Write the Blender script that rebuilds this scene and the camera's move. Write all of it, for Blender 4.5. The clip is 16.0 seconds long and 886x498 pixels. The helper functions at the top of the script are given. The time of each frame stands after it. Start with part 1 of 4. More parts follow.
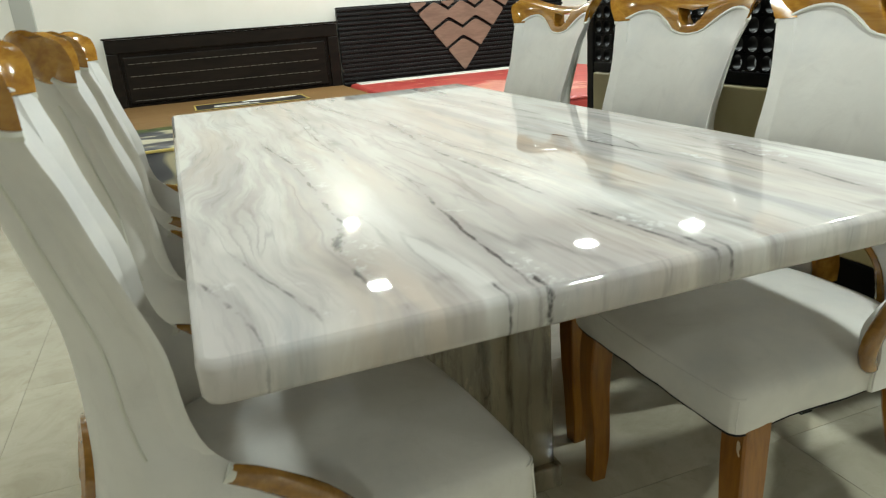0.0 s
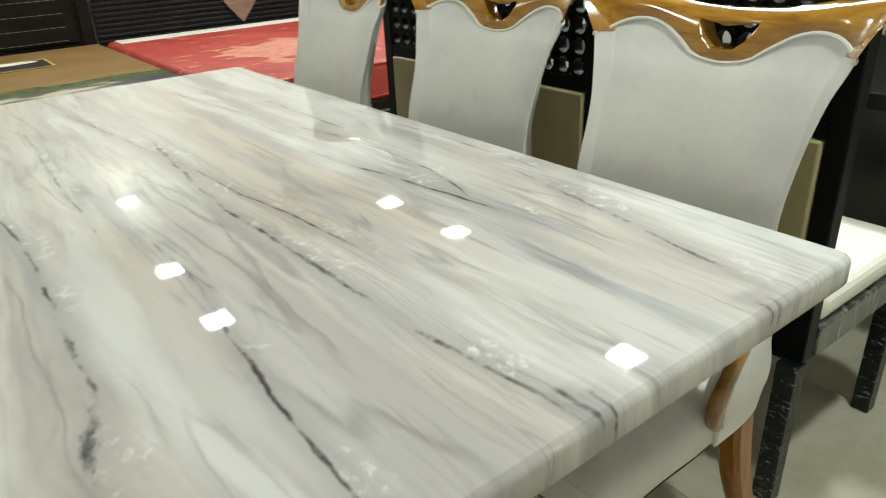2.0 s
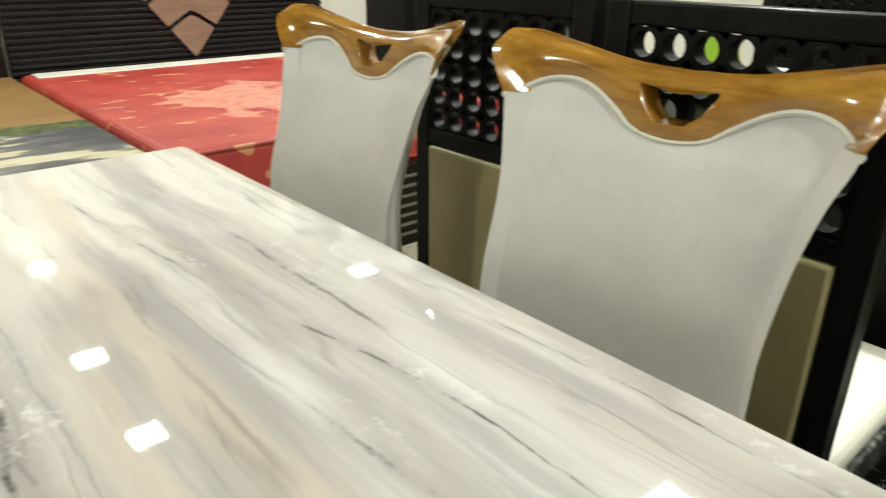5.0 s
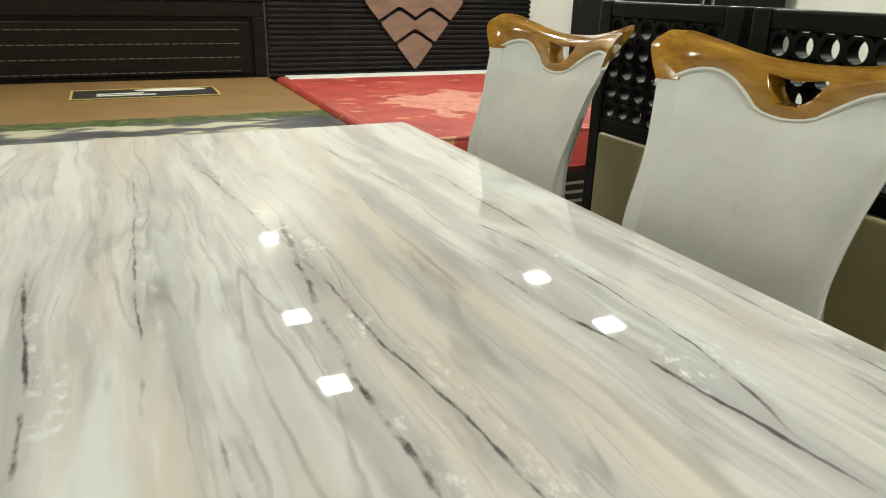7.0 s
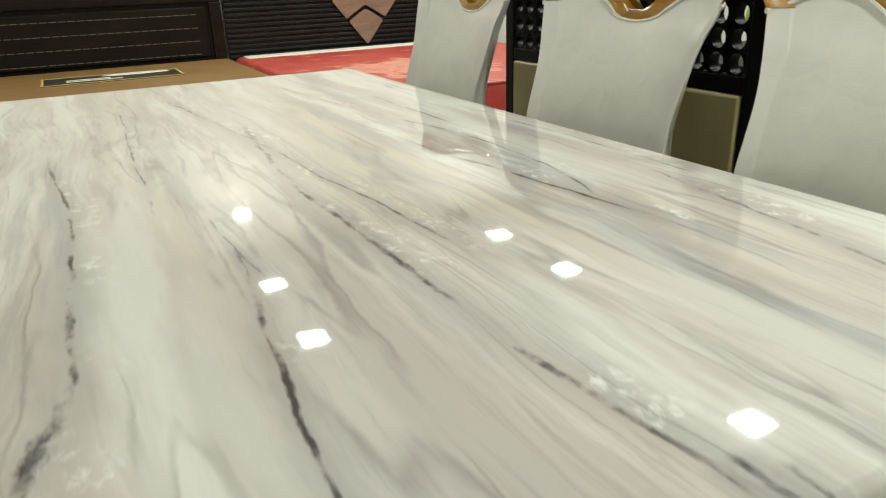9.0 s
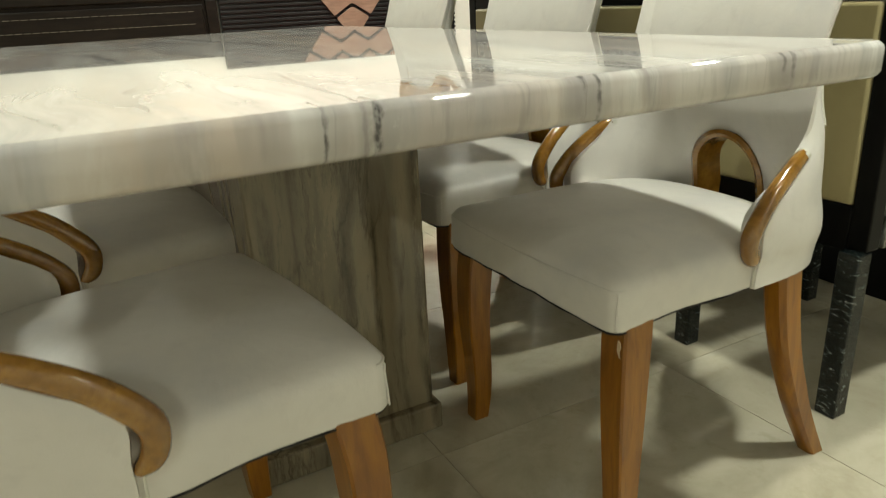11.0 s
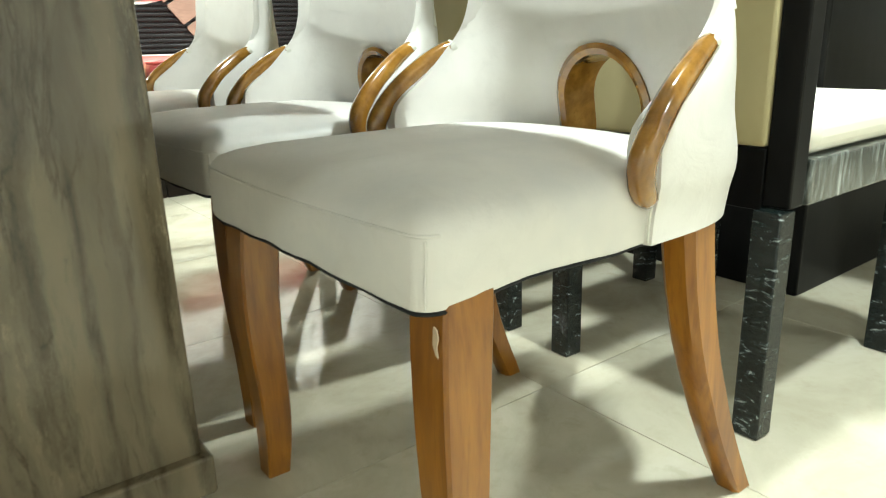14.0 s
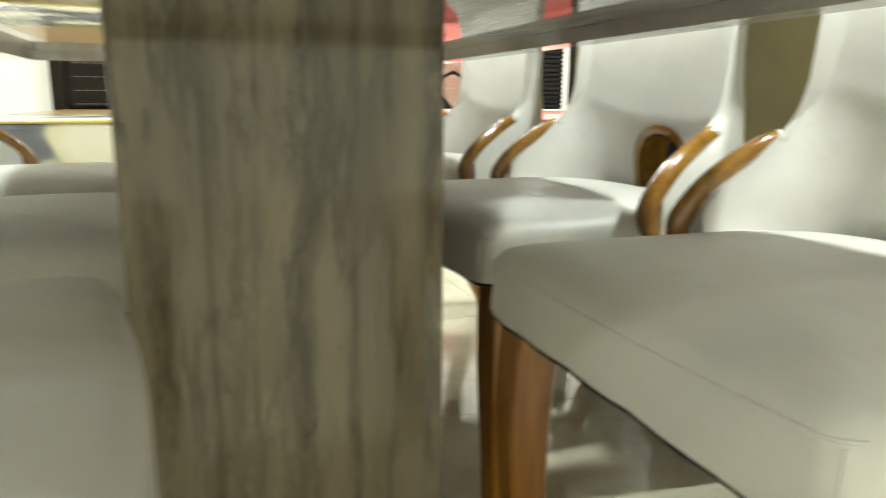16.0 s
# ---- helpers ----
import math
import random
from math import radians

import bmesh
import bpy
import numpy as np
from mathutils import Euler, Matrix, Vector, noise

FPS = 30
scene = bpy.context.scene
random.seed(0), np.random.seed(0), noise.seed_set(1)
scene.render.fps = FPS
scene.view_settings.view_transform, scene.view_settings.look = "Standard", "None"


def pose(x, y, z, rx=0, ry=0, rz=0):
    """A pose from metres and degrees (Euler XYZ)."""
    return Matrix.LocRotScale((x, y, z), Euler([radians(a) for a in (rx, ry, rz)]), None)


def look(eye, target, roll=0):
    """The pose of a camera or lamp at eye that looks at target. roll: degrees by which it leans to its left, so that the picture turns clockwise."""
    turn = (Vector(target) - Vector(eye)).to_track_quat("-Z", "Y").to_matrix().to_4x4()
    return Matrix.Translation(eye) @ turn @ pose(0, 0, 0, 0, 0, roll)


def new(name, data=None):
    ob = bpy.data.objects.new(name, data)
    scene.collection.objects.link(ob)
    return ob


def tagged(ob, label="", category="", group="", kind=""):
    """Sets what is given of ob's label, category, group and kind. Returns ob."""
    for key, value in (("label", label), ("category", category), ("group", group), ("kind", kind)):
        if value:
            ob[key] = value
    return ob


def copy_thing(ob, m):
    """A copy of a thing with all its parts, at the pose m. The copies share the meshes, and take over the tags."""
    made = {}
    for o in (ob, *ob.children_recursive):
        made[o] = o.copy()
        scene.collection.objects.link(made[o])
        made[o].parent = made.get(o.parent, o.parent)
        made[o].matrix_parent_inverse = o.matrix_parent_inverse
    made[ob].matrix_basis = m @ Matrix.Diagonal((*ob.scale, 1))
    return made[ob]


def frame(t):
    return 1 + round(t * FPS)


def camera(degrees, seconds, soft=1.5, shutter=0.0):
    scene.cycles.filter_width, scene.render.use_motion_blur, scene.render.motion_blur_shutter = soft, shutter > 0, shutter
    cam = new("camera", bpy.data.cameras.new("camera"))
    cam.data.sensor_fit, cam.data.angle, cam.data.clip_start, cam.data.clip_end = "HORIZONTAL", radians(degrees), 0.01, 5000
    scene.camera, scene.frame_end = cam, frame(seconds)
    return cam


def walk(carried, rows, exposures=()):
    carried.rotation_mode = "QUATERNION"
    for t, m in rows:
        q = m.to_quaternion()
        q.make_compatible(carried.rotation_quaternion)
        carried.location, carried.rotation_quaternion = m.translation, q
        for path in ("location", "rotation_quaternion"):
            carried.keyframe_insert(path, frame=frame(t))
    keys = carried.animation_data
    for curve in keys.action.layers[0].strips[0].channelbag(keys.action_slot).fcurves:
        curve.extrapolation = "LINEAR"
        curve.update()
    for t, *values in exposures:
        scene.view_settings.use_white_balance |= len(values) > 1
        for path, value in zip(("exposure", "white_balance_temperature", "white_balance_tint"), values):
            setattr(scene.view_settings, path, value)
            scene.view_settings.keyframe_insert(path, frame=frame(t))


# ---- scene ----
cam = camera(65.0, 16.0, soft=1.1, shutter=0.4)
PATH = [
    (0, (0.023, -0.013, 1.035), (0.66, 1.767, 0.384), -4.3),
    (0.5, (0.065, 0.0, 1.118), (0.744, 1.743, 0.409), -4.6),
    (1, (0.098, 0.045, 1.163), (0.884, 1.716, 0.393), -4.0),
    (1.5, (0.114, 0.141, 1.168), (1.047, 1.709, 0.348), -3.7),
    (2, (0.149, 0.25, 1.17), (1.232, 1.697, 0.315), -2.8),
    (2.5, (0.24, 0.365, 1.155), (1.41, 1.739, 0.293), -2.6),
    (3, (0.356, 0.51, 1.147), (1.613, 1.802, 0.28), -2.7),
    (3.5, (0.445, 0.636, 1.147), (1.782, 1.844, 0.280), -2.9),
    (4, (0.514, 0.827, 1.161), (1.921, 1.977, 0.326), -0.9),
    (4.5, (0.532, 0.968, 1.189), (1.897, 2.173, 0.362), -1.5),
    (5, (0.490, 1.050, 1.147), (1.709, 2.432, 0.368), 0.6),
    (7.3, (0.319, 0.685, 1.116), (1.105, 2.381, 0.404), 1.2),
    (7.5, (0.315, 0.65, 1.116), (1.112, 2.336, 0.394), 0.7),
    (8, (0.291, 0.574, 1.097), (1.126, 2.239, 0.367), -0.3),
    (8.2, (0.28, 0.545, 1.087), (1.126, 2.201, 0.352), -0.7),
    (10.3, (0.191, 0.162, 0.915), (1.031, 1.828, 0.194), -3.3),
    (10.5, (0.173, 0.133, 0.895), (1.024, 1.797, 0.185), -3.1),
    (11, (0.118, 0.041, 0.836), (0.999, 1.703, 0.157), -2.9),
    (11.5, (0.089, -0.002, 0.775), (0.994, 1.651, 0.105), -3.3),
    (12, (0.112, -0.016, 0.708), (1.019, 1.644, 0.058), -4.1),
    (12.5, (0.158, 0.048, 0.692), (1.123, 1.655, -0.006), -4.0),
    (13, (0.246, 0.133, 0.656), (1.291, 1.693, -0.033), -3.0),
    (13.5, (0.35, 0.21, 0.63), (1.456, 1.742, -0.025), -2.3),
    (14, (0.434, 0.282, 0.591), (1.59, 1.808, 0.016), -1.8),
    (14.5, (0.493, 0.352, 0.576), (1.656, 1.898, 0.067), -1.7),
    (15, (0.515, 0.406, 0.617), (1.646, 1.979, 0.122), -1.7),
    (15.5, (0.495, 0.445, 0.635), (1.485, 2.123, 0.184), -0.2),
    (16, (0.413, 0.448, 0.625), (1.076, 2.288, 0.204), 0.4),
]
walk(cam, [(t, look(eye, target, roll)) for t, eye, target, roll in PATH],
     exposures=[(0.0, 0.15, 6300, 8.5), (1.0, 0.08, 6430, 8.2), (3.5, -0.06, 6480, 7.5), (4.5, 0.12, 6800, 9), (5.0, 0.2, 6850, 10), (8.0, -0.03, 6700, 8), (10.5, 0.16, 7100, 9), (11.0, 0.40, 7150, 9), (11.5, 0.88, 7200, 9), (12.0, 1.38, 6900, 8.2), (12.7, 1.55, 6500, 7.5), (14.5, 1.62, 6200, 6), (15.5, 1.52, 6350, 6.5), (16.0, 1.36, 6500, 7)])

# ---- world and lights ----
world = bpy.data.worlds.new("world")
scene.world = world
world.use_nodes = True
world.node_tree.nodes["Background"].inputs[0].default_value = (0.9, 1.0, 0.92, 1)
world.node_tree.nodes["Background"].inputs[1].default_value = 0.04
CEIL = 2.45
LAMP_WATTS = 25.0
LAMP_COLOUR = (0.92, 1.0, 0.93)
LAMPS = [(1.21, 4.79), (1.205, 3.92), (3.02, 4.78), (3.04, 3.94), (4.05, 4.71), (2.68, 2.10), (2.75, 1.0), (1.30, 0.28),
         # unseen, added lamps: two to the west, two as fill to the south
         (-0.6, 3.9), (-0.7, 2.0), (-1.5, -1.5), (2.4, -1.9)]
DIM = {(-1.5, -1.5): 0.46, (2.4, -1.9): 0.3, (-0.7, 2.0): 0.6, (1.21, 4.79): 0.42, (3.02, 4.78): 0.42, (1.205, 3.92): 0.55, (3.04, 3.94): 0.7, (-0.6, 3.9): 0.7, (2.68, 2.10): 1.25, (2.75, 1.0): 1.25}


# ---- materials ----
def mat(name, rough=0.5, metal=0.0, coat=0.0, colour=(0.5, 0.5, 0.5)):
    m = bpy.data.materials.new(name)
    m.use_nodes = True
    b = m.node_tree.nodes["Principled BSDF"]
    b.inputs["Base Color"].default_value = (*colour, 1)
    b.inputs["Roughness"].default_value = rough
    b.inputs["Metallic"].default_value = metal
    b.inputs["Coat Weight"].default_value = coat
    b.inputs["Coat Roughness"].default_value = 0.08
    return m


def nd(m, kind, **sets):
    n = m.node_tree.nodes.new(kind)
    for k, v in sets.items():
        if k in n.inputs:
            n.inputs[k].default_value = v
    return n


def lk(m, a, b):
    m.node_tree.links.new(a, b)


def coords(m, scale=(1, 1, 1), rot=(0, 0, 0), loc=(0, 0, 0)):
    tc = nd(m, "ShaderNodeTexCoord")
    mp = nd(m, "ShaderNodeMapping")
    mp.inputs["Scale"].default_value = scale
    mp.inputs["Rotation"].default_value = rot
    mp.inputs["Location"].default_value = loc
    lk(m, tc.outputs["Object"], mp.inputs["Vector"])
    return mp.outputs["Vector"]


def noisy(m, vec, scale, detail=4.0, rough=0.55, distort=0.0):
    n = nd(m, "ShaderNodeTexNoise")
    n.inputs["Scale"].default_value = scale
    n.inputs["Detail"].default_value = detail
    n.inputs["Roughness"].default_value = rough
    n.inputs["Distortion"].default_value = distort
    lk(m, vec, n.inputs["Vector"])
    return n.outputs["Fac"]


def ramp(m, fac, stops):
    r = nd(m, "ShaderNodeValToRGB")
    e = r.color_ramp.elements
    while len(e) < len(stops):
        e.new(0.5)
    for k, (p, c) in zip(e, stops):
        k.position = p
        k.color = (*c, 1) if len(c) == 3 else c
    lk(m, fac, r.inputs["Fac"])
    return r.outputs["Color"]


def mix(m, a, b, fac, mode="MIX"):
    n = m.node_tree.nodes.new("ShaderNodeMix")
    n.data_type, n.blend_type = "RGBA", mode
    for sock, v in ((n.inputs[6], a), (n.inputs[7], b), (n.inputs[0], fac)):
        if isinstance(v, bpy.types.NodeSocket):
            lk(m, v, sock)
        elif isinstance(v, (int, float)):
            sock.default_value = v
        else:
            sock.default_value = (*v, 1)
    return n.outputs[2]


def base(m, colour):
    lk(m, colour, m.node_tree.nodes["Principled BSDF"].inputs["Base Color"])


def bump(m, height, strength=0.2, dist=0.002):
    n = nd(m, "ShaderNodeBump")
    n.inputs["Strength"].default_value = strength
    n.inputs["Distance"].default_value = dist
    lk(m, height, n.inputs["Height"])
    lk(m, n.outputs["Normal"], m.node_tree.nodes["Principled BSDF"].inputs["Normal"])


def rough_from(m, fac, lo, hi):
    r = nd(m, "ShaderNodeMapRange")
    r.inputs["To Min"].default_value, r.inputs["To Max"].default_value = lo, hi
    lk(m, fac, r.inputs["Value"])
    lk(m, r.outputs["Result"], m.node_tree.nodes["Principled BSDF"].inputs["Roughness"])


def vmath(m, op, a, b=None, c=None):
    n = m.node_tree.nodes.new("ShaderNodeMath")
    n.operation = op
    for k, v in enumerate((a, b, c)):
        if isinstance(v, bpy.types.NodeSocket):
            lk(m, v, n.inputs[k])
        elif v is not None:
            n.inputs[k].default_value = v
    return n.outputs[0]


def marble(name, stretch, swap, rough, tones, veins, warp_by=0.10, vein_mul=1.0):
    """Veined stone. Coordinates are squeezed along the veins' run; a few large veins stand at given places across it."""
    m = mat(name, rough)
    tc = nd(m, "ShaderNodeTexCoord")
    flat = nd(m, "ShaderNodeMapping")
    flat.inputs["Scale"].default_value = swap
    lk(m, tc.outputs["Object"], flat.inputs["Vector"])
    bend = noisy(m, flat.outputs["Vector"], 2.2, 3, 0.55)
    fine = noisy(m, flat.outputs["Vector"], 16, 6, 0.68)
    sep = nd(m, "ShaderNodeSeparateXYZ")
    lk(m, tc.outputs["Object"], sep.inputs[0])
    across = vmath(m, "MULTIPLY_ADD", vmath(m, "SUBTRACT", bend, 0.5), warp_by * 2, sep.outputs["X"])
    across = vmath(m, "MULTIPLY_ADD", vmath(m, "SUBTRACT", fine, 0.5), warp_by * 0.5, across)
    com = nd(m, "ShaderNodeCombineXYZ")
    lk(m, across, com.inputs["X"])
    lk(m, vmath(m, "MULTIPLY", sep.outputs["Y"], stretch[0]), com.inputs["Y"])
    lk(m, vmath(m, "MULTIPLY", sep.outputs["Z"], stretch[1]), com.inputs["Z"])
    w = com.outputs["Vector"]
    broad = ramp(m, noisy(m, w, 5.0, 4, 0.6), [(0.30, tones[0]), (0.43, tones[1]), (0.53, tones[2]), (0.60, tones[1]), (0.72, tones[3])])
    streak = ramp(m, noisy(m, w, 15.0, 7, 0.68), [(0.38, (0, 0, 0)), (0.60, (1, 1, 1))])
    c = mix(m, broad, tones[1], mix(m, (0, 0, 0), streak, 0.6))
    fibre = ramp(m, noisy(m, w, 34.0, 8, 0.75), [(0.50, (0, 0, 0)), (0.64, (1, 1, 1))])
    where = ramp(m, noisy(m, w, 3.4, 3), [(0.40, (0, 0, 0)), (0.62, (1, 1, 1))])
    c = mix(m, c, tones[2], mix(m, (0, 0, 0), fibre, where))
    hair = ramp(m, vmath(m, "ABSOLUTE", vmath(m, "SUBTRACT", noisy(m, w, 9.0, 7, 0.66), 0.5)), [(0.0, (1, 1, 1)), (0.010, (0.35, 0.35, 0.35)), (0.03, (0, 0, 0))])
    breaks = ramp(m, noisy(m, flat.outputs["Vector"], 3.1, 5, 0.65), [(0.47, (0, 0, 0)), (0.60, (1, 1, 1))])
    c = mix(m, c, tones[4], mix(m, (0, 0, 0), hair, mix(m, (0, 0, 0), breaks, 0.8)))
    thin = ramp(m, vmath(m, "ABSOLUTE", vmath(m, "SUBTRACT", noisy(m, w, 14.0, 5, 0.6, 0.4), 0.47)), [(0.0, (1, 1, 1)), (0.007, (0.5, 0.5, 0.5)), (0.018, (0, 0, 0))])
    some = ramp(m, noisy(m, flat.outputs["Vector"], 5.3, 4, 0.6), [(0.46, (0, 0, 0)), (0.58, (1, 1, 1))])
    olive = [0.72 * p + 0.28 * q for p, q in zip(tones[4], tones[0])]
    c = mix(m, c, olive, mix(m, (0, 0, 0), thin, mix(m, (0, 0, 0), some, 0.9)))
    fleck = ramp(m, noisy(m, flat.outputs["Vector"], 42, 6, 0.7), [(0.54, (0, 0, 0)), (0.66, (1, 1, 1))])
    spot = ramp(m, noisy(m, w, 7.0, 3), [(0.54, (0, 0, 0)), (0.64, (1, 1, 1))])
    c = mix(m, c, [min(0.8, p * 1.25) for p in tones[1]], mix(m, (0, 0, 0), fleck, spot))
    gap = ramp(m, noisy(m, flat.outputs["Vector"], 7.0, 6, 0.72), [(0.40, (0, 0, 0)), (0.62, (1, 1, 1))])
    for at, width, power in veins:
        d = vmath(m, "ABSOLUTE", vmath(m, "SUBTRACT", across, at))
        core = nd(m, "ShaderNodeMapRange")
        core.inputs["From Min"].default_value, core.inputs["From Max"].default_value = 0.0, width * 1.25
        core.inputs["To Min"].default_value, core.inputs["To Max"].default_value = power * vein_mul, 0.0
        lk(m, d, core.inputs["Value"])
        soft = nd(m, "ShaderNodeMapRange")
        soft.inputs["From Min"].default_value, soft.inputs["From Max"].default_value = 0.0, width * 9
        soft.inputs["To Min"].default_value, soft.inputs["To Max"].default_value = power * 0.32, 0.0
        lk(m, d, soft.inputs["Value"])
        c = mix(m, c, tones[2], soft.outputs[0])
        c = mix(m, c, tones[4], vmath(m, "MULTIPLY", core.outputs[0], gap))
    base(m, c)
    return m


def grey(m, fac, lo, hi):
    """A smooth 0 to 1 step of a value."""
    r = nd(m, "ShaderNodeMapRange")
    r.interpolation_type = "SMOOTHSTEP"
    r.inputs["From Min"].default_value, r.inputs["From Max"].default_value = lo, hi
    lk(m, fac, r.inputs["Value"])
    return r.outputs["Result"]


# veins of the table top: across at the middle, middle along, slope, bow, half run, width, strength
LONG_VEINS = [(0.330, 1.75, 0.028, 0.0, 0.46, 0.0026, 0.75), (0.236, 1.20, 0.0, -0.16, 0.60, 0.0040, 0.95), (0.522, 1.65, -0.095, 0.0, 0.72, 0.0036, 0.85),
              (0.497, 1.20, 0.0, 0.11, 0.66, 0.0056, 0.95), (0.354, 0.85, 0.085, 0.0, 0.32, 0.0036, 0.95), (0.862, 1.38, 0.0, -0.45, 0.33, 0.0028, 0.8),
              (0.790, 1.22, -0.12, 0.0, 0.34, 0.0040, 0.9)]
EDGE_VEINS = [(0.294, 0.56, 0.05, 0.0, 0.055, 0.0040, 0.9), (0.341, 0.56, 0.02, 0.0, 0.06, 0.0050, 0.95), (0.532, 0.56, 0.0, 0.0, 0.07, 0.0030, 0.8), (0.549, 0.56, 0.03, 0.0, 0.07, 0.0060, 0.95), (0.571, 0.56, 0.0, 0.0, 0.05, 0.0045, 0.85),
              (0.200, 0.56, 0.0, 0.0, 0.05, 0.0040, 0.6), (0.845, 0.56, 0.0, 0.0, 0.06, 0.0050, 0.9), (0.862, 0.56, 0.06, 0.0, 0.05, 0.0060, 0.9), (0.905, 0.56, 0.0, 0.0, 0.05, 0.0040, 0.7)]
SHORT_VEINS = [(0.770, 2.10, -0.10, 0.0, 0.24, 0.0030, 0.7), (0.887, 1.80, 0.0, 0.0, 0.22, 0.0045, 0.6), (0.917, 0.85, 0.12, 0.0, 0.29, 0.0050, 0.85),
               (0.995, 1.30, 0.0, -0.10, 0.26, 0.0030, 0.6), (0.378, 1.15, -0.05, 0.0, 0.12, 0.0026, 0.6), (0.120, 0.74, -0.17, 0.0, 0.15, 0.0030, 0.6), (0.066, 0.67, -0.13, 0.0, 0.12, 0.0030, 0.65)]


def table_marble():
    """White marble with soft grey and lavender bands along the table, long thin dark veins and pale crystal flecks beside them."""
    m = mat("marble_top", 0.025)
    tc = nd(m, "ShaderNodeTexCoord")
    sep = nd(m, "ShaderNodeSeparateXYZ")
    lk(m, tc.outputs["Object"], sep.inputs[0])

    def field(kx, ky, kz, loc=(0, 0, 0)):
        mp = nd(m, "ShaderNodeMapping")
        mp.inputs["Scale"].default_value, mp.inputs["Location"].default_value = (kx, ky, kz), loc
        lk(m, tc.outputs["Object"], mp.inputs["Vector"])
        return mp.outputs["Vector"]
    slow, quick = noisy(m, field(1, 0.45, 0.3), 3.0, 2, 0.5), noisy(m, field(1, 0.5, 0.3), 19, 4, 0.6)
    # the bands fold more strongly near the western edge
    swirl = vmath(m, "MULTIPLY_ADD", grey(m, sep.outputs["X"], 0.34, 0.10), 0.20, 0.07)
    bent = vmath(m, "MULTIPLY_ADD", vmath(m, "SUBTRACT", slow, 0.5), swirl, sep.outputs["X"])
    bent = vmath(m, "MULTIPLY_ADD", vmath(m, "SUBTRACT", quick, 0.5), 0.016, bent)

    def flow(ky, off):
        com = nd(m, "ShaderNodeCombineXYZ")
        lk(m, bent, com.inputs["X"])
        lk(m, vmath(m, "MULTIPLY_ADD", sep.outputs["Y"], ky, off), com.inputs["Y"])
        lk(m, vmath(m, "MULTIPLY", sep.outputs["Z"], 0.15), com.inputs["Z"])
        return com.outputs["Vector"]
    white, lilac, slate, sand, dark = (0.60, 0.57, 0.54), (0.40, 0.358, 0.345), (0.325, 0.328, 0.342), (0.56, 0.475, 0.40), (0.060, 0.055, 0.056)
    c = mix(m, white, sand, vmath(m, "MULTIPLY", grey(m, noisy(m, flow(0.11, 3.1), 6.0, 2, 0.5), 0.44, 0.62), 0.8))
    c = mix(m, c, lilac, vmath(m, "MULTIPLY", grey(m, noisy(m, flow(0.13, 0.0), 8.0, 3, 0.55), 0.43, 0.66), 0.62))
    c = mix(m, c, slate, vmath(m, "MULTIPLY", grey(m, noisy(m, flow(0.09, 7.7), 15.0, 4, 0.6), 0.47, 0.68), 0.55))
    c = mix(m, c, (0.71, 0.70, 0.67), vmath(m, "MULTIPLY", grey(m, noisy(m, flow(0.10, 5.2), 12.0, 4, 0.6), 0.50, 0.64), 0.7))
    # fine parallel fibres, gathered in drawn-out patches
    for scale, ky, off, tone, power in ((40.0, 0.06, 1.3, lilac, 0.5), (90.0, 0.035, 8.4, (0.27, 0.255, 0.25), 0.22), (26.0, 0.08, 11.0, (0.70, 0.685, 0.65), 0.45)):
        streak = grey(m, noisy(m, flow(ky, off), scale, 5, 0.65), 0.50, 0.64)
        patch = grey(m, noisy(m, flow(0.16, off + 5.0), 6.5, 3), 0.44, 0.60)
        c = mix(m, c, tone, vmath(m, "MULTIPLY", vmath(m, "MULTIPLY", streak, patch), power))
    # thin drawn-out lines that follow the bands
    for scale, ky, off, level, wide, power in ((4.5, 0.12, 2.0, 0.50, 0.014, 0.42), (6.5, 0.10, 6.0, 0.46, 0.012, 0.40), (9.0, 0.07, 4.0, 0.53, 0.014, 0.34), (13.0, 0.06, 14.0, 0.49, 0.012, 0.28)):
        line = grey(m, vmath(m, "ABSOLUTE", vmath(m, "SUBTRACT", noisy(m, flow(ky, off), scale, 3, 0.5), level)), wide, 0.0)
        keep = grey(m, noisy(m, field(2.2, 0.8, 1, (off, 0, 0)), 3.4, 4, 0.6), 0.45, 0.62)
        c = mix(m, c, (0.17, 0.155, 0.145), vmath(m, "MULTIPLY", vmath(m, "MULTIPLY", line, keep), power))
    gap = grey(m, noisy(m, field(1, 0.8, 1), 13.0, 5, 0.65), 0.40, 0.60)
    rough_line = noisy(m, field(1, 0.35, 1), 70.0, 4, 0.65)
    near = None
    for x0, y0, slope, bow, half, width, power in LONG_VEINS + SHORT_VEINS + EDGE_VEINS:
        run = vmath(m, "SUBTRACT", sep.outputs["Y"], y0)
        path = vmath(m, "MULTIPLY_ADD", run, slope, x0)
        path = vmath(m, "MULTIPLY_ADD", vmath(m, "MULTIPLY", run, run), bow, path)
        side = vmath(m, "SUBTRACT", bent, path)
        away = vmath(m, "MULTIPLY_ADD", vmath(m, "SUBTRACT", rough_line, 0.5), width * 2.2, vmath(m, "ABSOLUTE", side))
        live = vmath(m, "MULTIPLY", grey(m, vmath(m, "ABSOLUTE", run), half, half * 0.75), power)
        core = vmath(m, "MULTIPLY", grey(m, away, width, width * 0.1), vmath(m, "MULTIPLY", live, gap))
        shade = vmath(m, "MULTIPLY", grey(m, away, width * 7, 0.0), vmath(m, "MULTIPLY", live, 0.55))
        c = mix(m, c, (0.33, 0.305, 0.295), shade)
        c = mix(m, c, dark, core)
        if half < 0.08:
            continue
